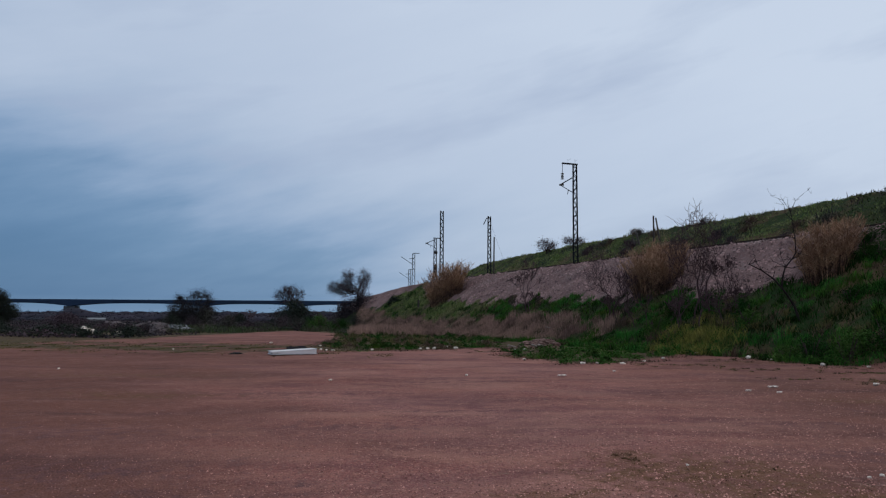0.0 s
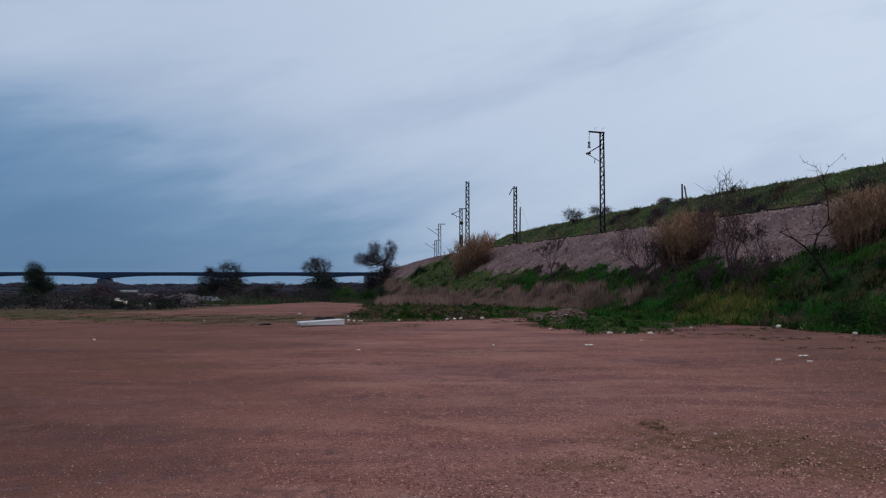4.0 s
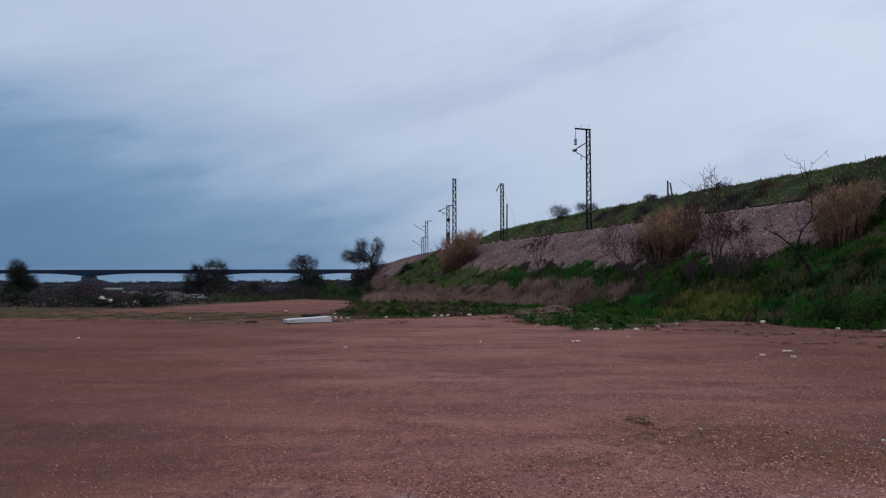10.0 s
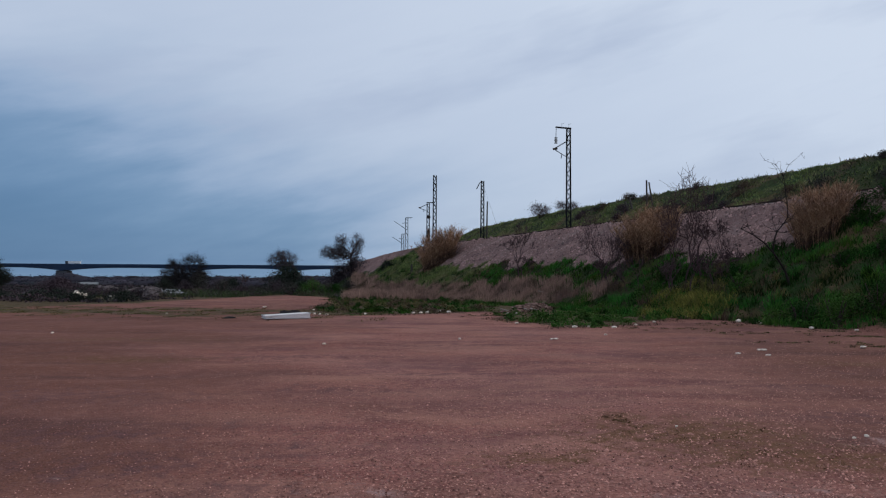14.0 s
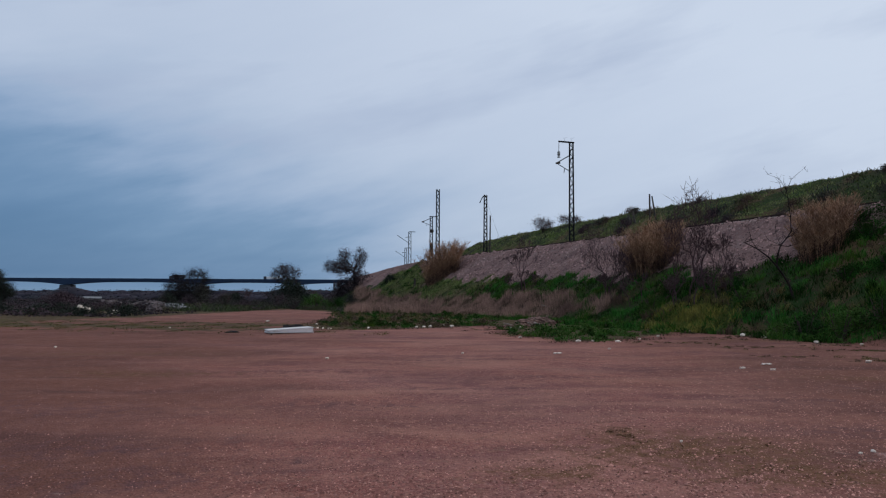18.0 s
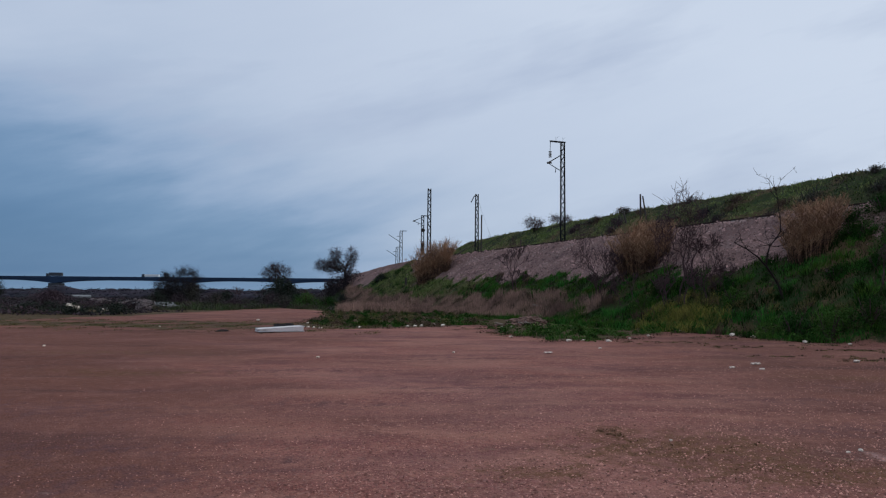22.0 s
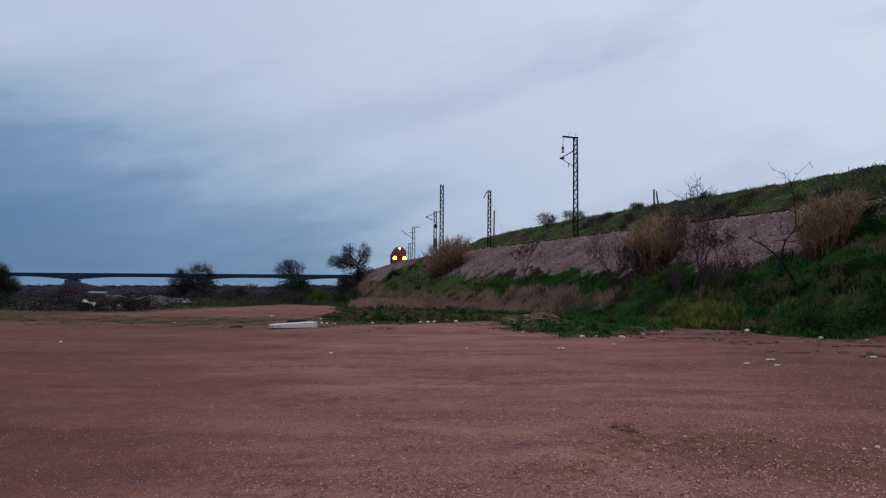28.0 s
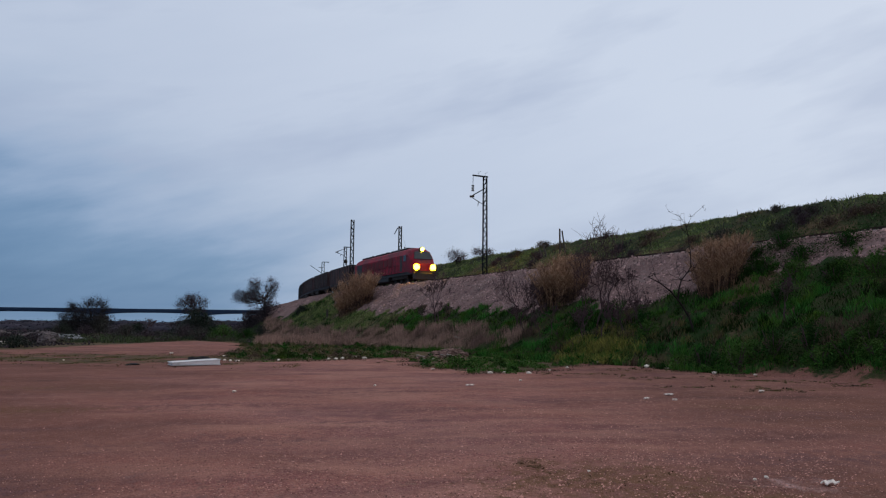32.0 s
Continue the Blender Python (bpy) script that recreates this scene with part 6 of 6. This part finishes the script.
def plant_scrub():
    """Low scrub field beyond the lot on the river side."""
    x, y = scatter(30000, -80, -8, 44, 150, 71, lambda x, y: (lot_distance(x, y) < -1.0) * (track_coords(x, y)[1] < -14) * np.clip(0.35 + 0.9 * wave(x, y, 12, 72), 0, 1))
    z = height(x, y)
    h = rng.uniform(0.1, 0.6, len(x)) * np.clip(0.8 + 0.9 * wave(x, y, 10, 73), 0.2, 1.8)
    c = np.stack([x, y, z + h * rng.random(len(x))], 1)
    k = wave(x, y, 16, 79) + 0.5 * rng.normal(0, 1, len(x)) > -0.45
    v, f = leaves(c[k], 0.20, 0.11, 6, 74, 0.25)
    tagged(fast_mesh("bare_scrub", v, f, M_SCRUB), "dark reddish brown bare scrub", "scrub", kind="stuff")
    v, f = leaves(c[~k], 0.20, 0.11, 6, 75, 0.25)
    tagged(fast_mesh("green_scrub", v, f, M_LEAF_DARK), "dark green scrub in the field", "scrub", kind="stuff")
    # far woods along the river: long low hedges of close bushes, with loose leaves along their tops
    r = np.random.default_rng(76)
    rows = []
    for k, (yy, top, deep) in enumerate(((165, 1.1, 8), (200, 1.5, 10), (245, 2.0, 12), (310, 2.6, 16), (400, 3.0, 20), (520, 3.8, 26))):
        xs = np.arange(-0.62 * yy - 20, min(0.16 * yy, 40), 0.0045 * yy)
        hh = top * np.clip(0.62 + 0.55 * wave(xs, xs * 0 + yy, yy * 0.10, 80 + k) + 0.25 * wave(xs, xs * 0, yy * 0.022, 90 + k), 0.08, 1.5)
        prof = ((-0.5, -0.1), (-0.46, 0.5), (-0.25, 0.85), (0.0, 1.0), (0.3, 0.8), (0.5, -0.1))
        G = np.stack([np.stack([xs + r.normal(0, 0.15, len(xs)), yy + 4 * wave(xs, xs * 0, 40, 99) + u * deep + r.normal(0, 0.4, len(xs)), w * hh * (1 + r.normal(0, 0.08, len(xs)))], 1) for u, w in prof], 1)
        m, q = len(xs), len(prof)
        g = np.arange(m * q).reshape(m, q)
        a0, b0, c0, d0 = g[:-1, :-1].ravel(), g[1:, :-1].ravel(), g[1:, 1:].ravel(), g[:-1, 1:].ravel()
        rows.append((G.reshape(-1, 3), np.concatenate([np.stack([a0, b0, c0], 1), np.stack([a0, c0, d0], 1)])))
        c = np.repeat(np.stack([xs, yy + 4 * wave(xs, xs * 0, 40, 99) - 0.2 * deep, hh * 0.86], 1), 3, 0)
        rows.append(leaves(c, 0.0022 * yy, 0.0011 * yy, 5, 78 + k, 0.5))
    v, f = join(*rows)
    tagged(fast_mesh("far_woods", v, f, M_WOODS), "low dark purplish woods along the river", "woods", kind="stuff")


plant_scrub()


def make_posts():
    g = "old posts by the track"
    for s, q, h, r, lean in ((89.9, 5.2, 5.4, 0.11, 2), (57.1, 8.0, 2.6, 0.09, 0), (56.2, 8.0, 2.4, 0.08, -13), (59.4, 8.0, 1.3, 0.09, -20), (60.1, 8.0, 1.1, 0.09, -26), (78.6, -8.4, 0.95, 0.14, 0)):
        m = at_track(s, q) @ Matrix.Rotation(radians(lean), 4, "X")
        t = tagged(empty("timber_post", m), "weathered dark timber post beside the railway", "post", g)
        bm = bmesh.new()
        bar(bm, (0, 0, -0.4), (0, 0, h), r, 8, r * 0.85)
        part("shaft", bm, M_WOOD, t)


make_posts()


# ---- litter and rubble ----
def make_mattress():
    t = tagged(empty("mattress", Matrix.Translation((-6.15, 29.75, 0.0)) @ Matrix.Rotation(radians(24), 4, "Z")), "dirty white single mattress lying on the dirt", "mattress")
    bm = bmesh.new()
    box(bm, -0.90, 0.90, -0.42, 0.42, 0.02, 0.18)
    bmesh.ops.bevel(bm, geom=bm.edges[:], offset=0.035, segments=2, affect="EDGES", clamp_overlap=True)
    bmesh.ops.subdivide_edges(bm, edges=bm.edges[:], cuts=5, use_grid_fill=True)
    for v in bm.verts:
        v.co.z += 0.05 * (v.co.x / 0.95) * (v.co.z > 0.1) + 0.012 * math.sin(v.co.x * 14) * math.sin(v.co.y * 15)
    part("padding", bm, M_MATTRESS, t, bevel=0.0)
    for z in (0.03, 0.175):
        bm = bmesh.new()
        c = [(-0.91, -0.43), (0.91, -0.43), (0.91, 0.43), (-0.91, 0.43)]
        for (ax, ay), (bx, by) in zip(c, c[1:] + c[:1]):
            k = 0.05 if z > 0.1 else 0
            bar(bm, (ax, ay, z + k * ax), (bx, by, z + k * bx), 0.016, 5)
        part("piping", bm, M_PIPING, t)


make_mattress()


def stone_mesh(seed):
    r = np.random.default_rng(seed)
    bm = bmesh.new()
    bmesh.ops.create_icosphere(bm, subdivisions=1, radius=1.0)
    for v in bm.verts:
        v.co *= r.uniform(0.7, 1.15)
        v.co.z *= 0.65
    me = bpy.data.meshes.new("stone")
    bm.to_mesh(me)
    bm.free()
    me.materials.append(M_WHITE)
    return me


STONES = [stone_mesh(k) for k in range(5)]


def make_stone(x, y, size, k):
    o = new("rubble_stone", STONES[k % 5])
    z = float(height(np.array([x]), np.array([y]))[0])
    o.matrix_basis = Matrix.Translation((x, y, z + size * 0.34)) @ Matrix.Rotation(k * 1.3, 4, "Z") @ Matrix.Diagonal((size * (0.8 + 0.25 * (k % 3)), size * 0.8, size * 0.8, 1))
    tagged(o, "pale broken lump of plaster rubble on the dirt", "rubble", "scattered rubble")


RUBBLE = ((-2.73, 17.7, 0.07), (11.95, 28.7, 0.20), (12.5, 28.0, 0.12), (12.95, 25.0, 0.15), (10.5, 32.2, 0.16), (10.9, 31.6, 0.13), (-3.27, 33.4, 0.14),
          (-1.1, 35.0, 0.13), (-0.76, 35.0, 0.14), (-0.45, 35.2, 0.16), (-4.93, 32.5, 0.14), (-5.3, 33.0, 0.12), (-5.6, 33.4, 0.14), (-6.4, 37.9, 0.11), (4.75, 25.0, 0.12), (5.3, 25.2, 0.12),
          (3.9, 35.2, 0.15), (3.0, 27.1, 0.09), (0.63, 19.8, 0.06), (5.1, 21.9, 0.07), (10.5, 17.8, 0.10), (4.48, 7.57, 0.035), (4.25, 7.4, 0.03),
          (-11.2, 21.3, 0.07), (2.63, 7.97, 0.025), (13.95, 24.0, 0.11), (6.1, 24.9, 0.11), (8.4, 28.0, 0.12), (3.4, 34.8, 0.15), (-9.7, 41.0, 0.12), (-12.4, 33.5, 0.08), (0.6, 35.6, 0.15), (7.3, 26.6, 0.10))
for k, (x, y, s) in enumerate(RUBBLE):
    make_stone(x, y, s * (0.84 if y > 20 else 1.0), k)


def make_paper(x, y, w, d, turn):
    bm = bmesh.new()
    r = bmesh.ops.create_grid(bm, x_segments=5, y_segments=4, size=1.0)
    for v in r["verts"]:
        v.co = Vector((v.co.x * w, v.co.y * d, 0.02 + 0.02 * math.sin(v.co.x * 5 + turn) * math.cos(v.co.y * 4)))
    top = bmesh.ops.extrude_face_region(bm, geom=bm.faces[:])
    for v in [g for g in top["geom"] if isinstance(g, bmesh.types.BMVert)]:
        v.co.z += 0.012
    o = part("litter_sheet", bm, M_PAPER)
    o.matrix_basis = Matrix.Translation((x, y, float(height(np.array([x]), np.array([y]))[0]) + 0.005)) @ Matrix.Rotation(turn, 4, "Z")
    tagged(o, "crumpled white sheet of litter on the dirt", "litter", "scattered litter")


for row in ((7.63, 17.0, 0.11, 0.045, 0.15), (6.65, 16.0, 0.06, 0.03, 0.3), (7.0, 15.3, 0.05, 0.03, -0.2), (0.35, 37.0, 0.26, 0.14, 0.4), (3.24, 20.0, 0.11, 0.06, 0.3), (4.96, 7.19, 0.085, 0.045, 0.2)):
    make_paper(*row)


def make_lump(name, x, y, w, d, h, mat, seed, label, cat, turn=None):
    """An uneven heap sunk a little into the ground."""
    r = np.random.default_rng(seed)
    bm = bmesh.new()
    bmesh.ops.create_icosphere(bm, subdivisions=4, radius=1.0)
    for v in bm.verts:
        k = 1 + 0.40 * noise.noise(v.co * 2.1 + Vector((seed, 0, 0))) + 0.24 * noise.noise(v.co * 5 + Vector((seed, 3, 0)))
        v.co = Vector((v.co.x * w / 2 * k, v.co.y * d / 2 * k, max(v.co.z, -0.15) * h * k))
    o = part(name, bm, mat)
    o.matrix_basis = stand(x, y) @ Matrix.Rotation(r.uniform(0, 3) if turn is None else turn, 4, "Z")
    tagged(o, label, cat)


def make_slab(x, y, w, d, h, turn, tilt, mat=M_CONCRETE, label="broken grey concrete slab dumped in the scrub"):
    bm = bmesh.new()
    box(bm, -w / 2, w / 2, -d / 2, d / 2, 0, h)
    bmesh.ops.subdivide_edges(bm, edges=bm.edges[:], cuts=2, use_grid_fill=True)
    for v in bm.verts:
        v.co += 0.05 * noise.noise_vector(v.co * 2)
    o = part("concrete_slab", bm, mat)
    o.matrix_basis = stand(x, y) @ Matrix.Rotation(turn, 4, "Z") @ Matrix.Rotation(tilt, 4, "X")
    tagged(o, label, "concrete slab", "dumped rubble")


def make_plank(x, y, length, turn, mat, label):
    bm = bmesh.new()
    box(bm, -length / 2, length / 2, -0.07, 0.07, 0.0, 0.045)
    o = part("plank", bm, mat, bevel=0.008)
    o.matrix_basis = stand(x, y) @ Matrix.Translation((0, 0, 0.12)) @ Matrix.Rotation(turn, 4, "Z") @ Matrix.Rotation(radians(12), 4, "Y")
    tagged(o, label, "plank")


# long dark heap behind the mattress, and a small rag to its left
make_lump("cloth_heap", -6.15, 30.6, 1.4, 0.45, 0.29, M_DARK_LUMP, 11, "dark uneven heap behind the mattress", "cloth", 0.42)
make_lump("cloth_heap", -8.4, 29.6, 0.5, 0.3, 0.07, M_DARK_LUMP, 12, "dark crumpled rag on the dirt", "cloth", 0.1)
make_lump("rubble_heap", -26.5, 53.8, 1.8, 1.0, 0.58, M_WHITE, 1, "white heap of plaster rubble in dark scrub", "rubble")
make_lump("rubble_heap", -23.9, 54.0, 0.9, 0.7, 0.28, M_WHITE, 2, "pale heap of plaster rubble in dark scrub", "rubble")
make_lump("earth_mound", -26.0, 66.0, 2.6, 1.8, 0.6, M_MOUND, 3, "grey brown mound of dumped earth", "mound")
make_lump("earth_mound", -28.6, 72.0, 3.0, 2.0, 0.8, M_MOUND, 4, "grey brown mound of dumped earth", "mound")
make_lump("earth_mound", -23.6, 60.0, 1.6, 1.2, 0.6, M_MOUND, 5, "grey brown mound of dumped earth", "mound")
make_slab(-28.8, 78.0, 2.6, 1.4, 0.35, 0.3, 0.12)
make_lump("earth_mound", -31.0, 76.0, 6.0, 3.0, 0.6, M_MOUND, 6, "long grey brown mound of dumped earth", "mound")
make_lump("earth_mound", -33.5, 74.0, 3.0, 2.2, 0.8, M_MOUND, 7, "grey brown mound of dumped earth", "mound")
make_slab(-27.2, 70.0, 2.6, 1.2, 0.5, 0.1, 0.1)
make_slab(-24.6, 69.0, 1.6, 1.0, 0.3, 0.9, 0.15)
# added pale block in place of a sky reflection on water in the scrub
make_slab(-73.4, 153.5, 3.8, 2.6, 0.55, 0.45, 0.12, M_CONCRETE, "pale block in place of water reflecting the sky far off")
make_plank(7.0, 47.4, 0.9, 0.5, M_PLANK, "pale broken plank on dry grass")
make_plank(3.4, 36.4, 0.45, 0.6, M_PLANK, "pale broken plank at the edge of the dirt")
for k, (x, y, w, h) in enumerate(((5.0, 39.6, 1.4, 0.24), (5.9, 42.5, 1.6, 0.30), (4.7, 41.2, 1.2, 0.22), (6.6, 45.0, 1.5, 0.30), (6.0, 39.4, 0.9, 0.2), (4.1, 36.9, 1.1, 0.16), (4.8, 37.6, 0.9, 0.22), (3.4, 36.6, 0.7, 0.12), (5.3, 37.0, 0.8, 0.14))):
    make_lump("debris_heap", x, y, w, w * 0.6, h, M_DEBRIS, 20 + k, "brown heap of broken wood and earth", "debris")
make_plank(4.6, 36.8, 0.5, 0.9, M_PLANK, "pale broken plank on a debris heap")
make_plank(5.0, 37.2, 0.4, -0.5, M_PLANK, "pale broken plank on a debris heap")
make_plank(3.9, 37.0, 0.6, 1.6, M_WOOD, "dark broken plank on a debris heap")


def strew_pebbles():
    """Fine gravel over the near dirt, thinning out with distance."""
    r = np.random.default_rng(91)
    n = 75000
    y = 4.2 + 24 * r.random(n) ** 2.9
    x = (r.uniform(-0.8, 0.8, n) * 0.85 + 0.12 * r.random(n)) * y
    size = r.uniform(0.004, 0.0125, n) * np.where(r.random(n) < 0.025, 1.6, 1.0) * np.clip(1.15 - y / 60, 0.6, 1.1) * np.clip(0.95 + 0.5 * x / y, 0.7, 1.1)
    octa = np.array([(1, 0, 0), (0, 1, 0), (-1, 0, 0), (0, -1, 0), (0.1, 0, 0.8), (0, 0, -0.6)])
    tri = np.array([(0, 1, 4), (1, 2, 4), (2, 3, 4), (3, 0, 4)])
    V = octa[None] * size[:, None, None] * r.uniform(0.6, 1.4, (n, 6, 3))
    V = V + np.stack([x, y, height(x, y) + size * 0.15], 1)[:, None]
    T = (tri[None] + 6 * np.arange(n)[:, None, None]).reshape(-1, 3)
    k = r.random(n) < np.clip(0.48 + x / y * 0.5, 0.18, 0.68)
    for name, pick, mat, label in (("pale_pebbles", k, M_PEB_PALE, "pale fine gravel and clods on the dirt"), ("dark_pebbles", ~k, M_PEB_DARK, "dark fine gravel on the dirt")):
        m = int(pick.sum())
        o = fast_mesh(name, V[pick].reshape(-1, 3), (tri[None] + 6 * np.arange(m)[:, None, None]).reshape(-1, 3), mat)
        tagged(o, label, "gravel", kind="stuff")


strew_pebbles()

# ---- what moves ----
def along(t):
    """Where the locomotive's front stands on the track."""
    left = 32.0 - t
    return 71.0 + 17.2 * left + 0.2 * left * left


def on_track(s, length):
    """Pose of a vehicle whose front stands s along the track, its body stretched as a chord towards growing s."""
    a, b = track_at(s)[0], track_at(s + length)[0]
    d = b - a
    return Matrix.Translation((a[0], a[1], RAIL_Z)) @ Matrix.Rotation(math.atan2(d[1], d[0]) - math.pi / 2, 4, "Z")


def bridge_rows(x13, m):
    """A drive to the left along the bridge at a steady pace, x13 at 13 s."""
    return [(t, Matrix.Translation((x13 - 24.8 * (t - 13.0), BRIDGE_Y - 3.5, DECK_Z + 0.05))) for t in m]


def motions():
    times = [0.0, 6.0, 12.0, 16.0, 20.0, 22.0, 24.0] + [25.0 + 0.5 * k for k in range(15)]
    walk(loco, [(t, on_track(along(t), 20.6)) for t in times])
    for k, w in enumerate(wagons):
        walk(w, [(t, on_track(along(t) + 21.2 + 14.5 * k, 14.0)) for t in times])
    drive = (0.0, 8.0, 16.0, 24.0, 32.0)
    walk(dark_truck, bridge_rows(-117.0, drive))
    walk(white_truck, bridge_rows(-305.0, drive))
    walk(late_truck, bridge_rows(-33.0, drive))


motions()
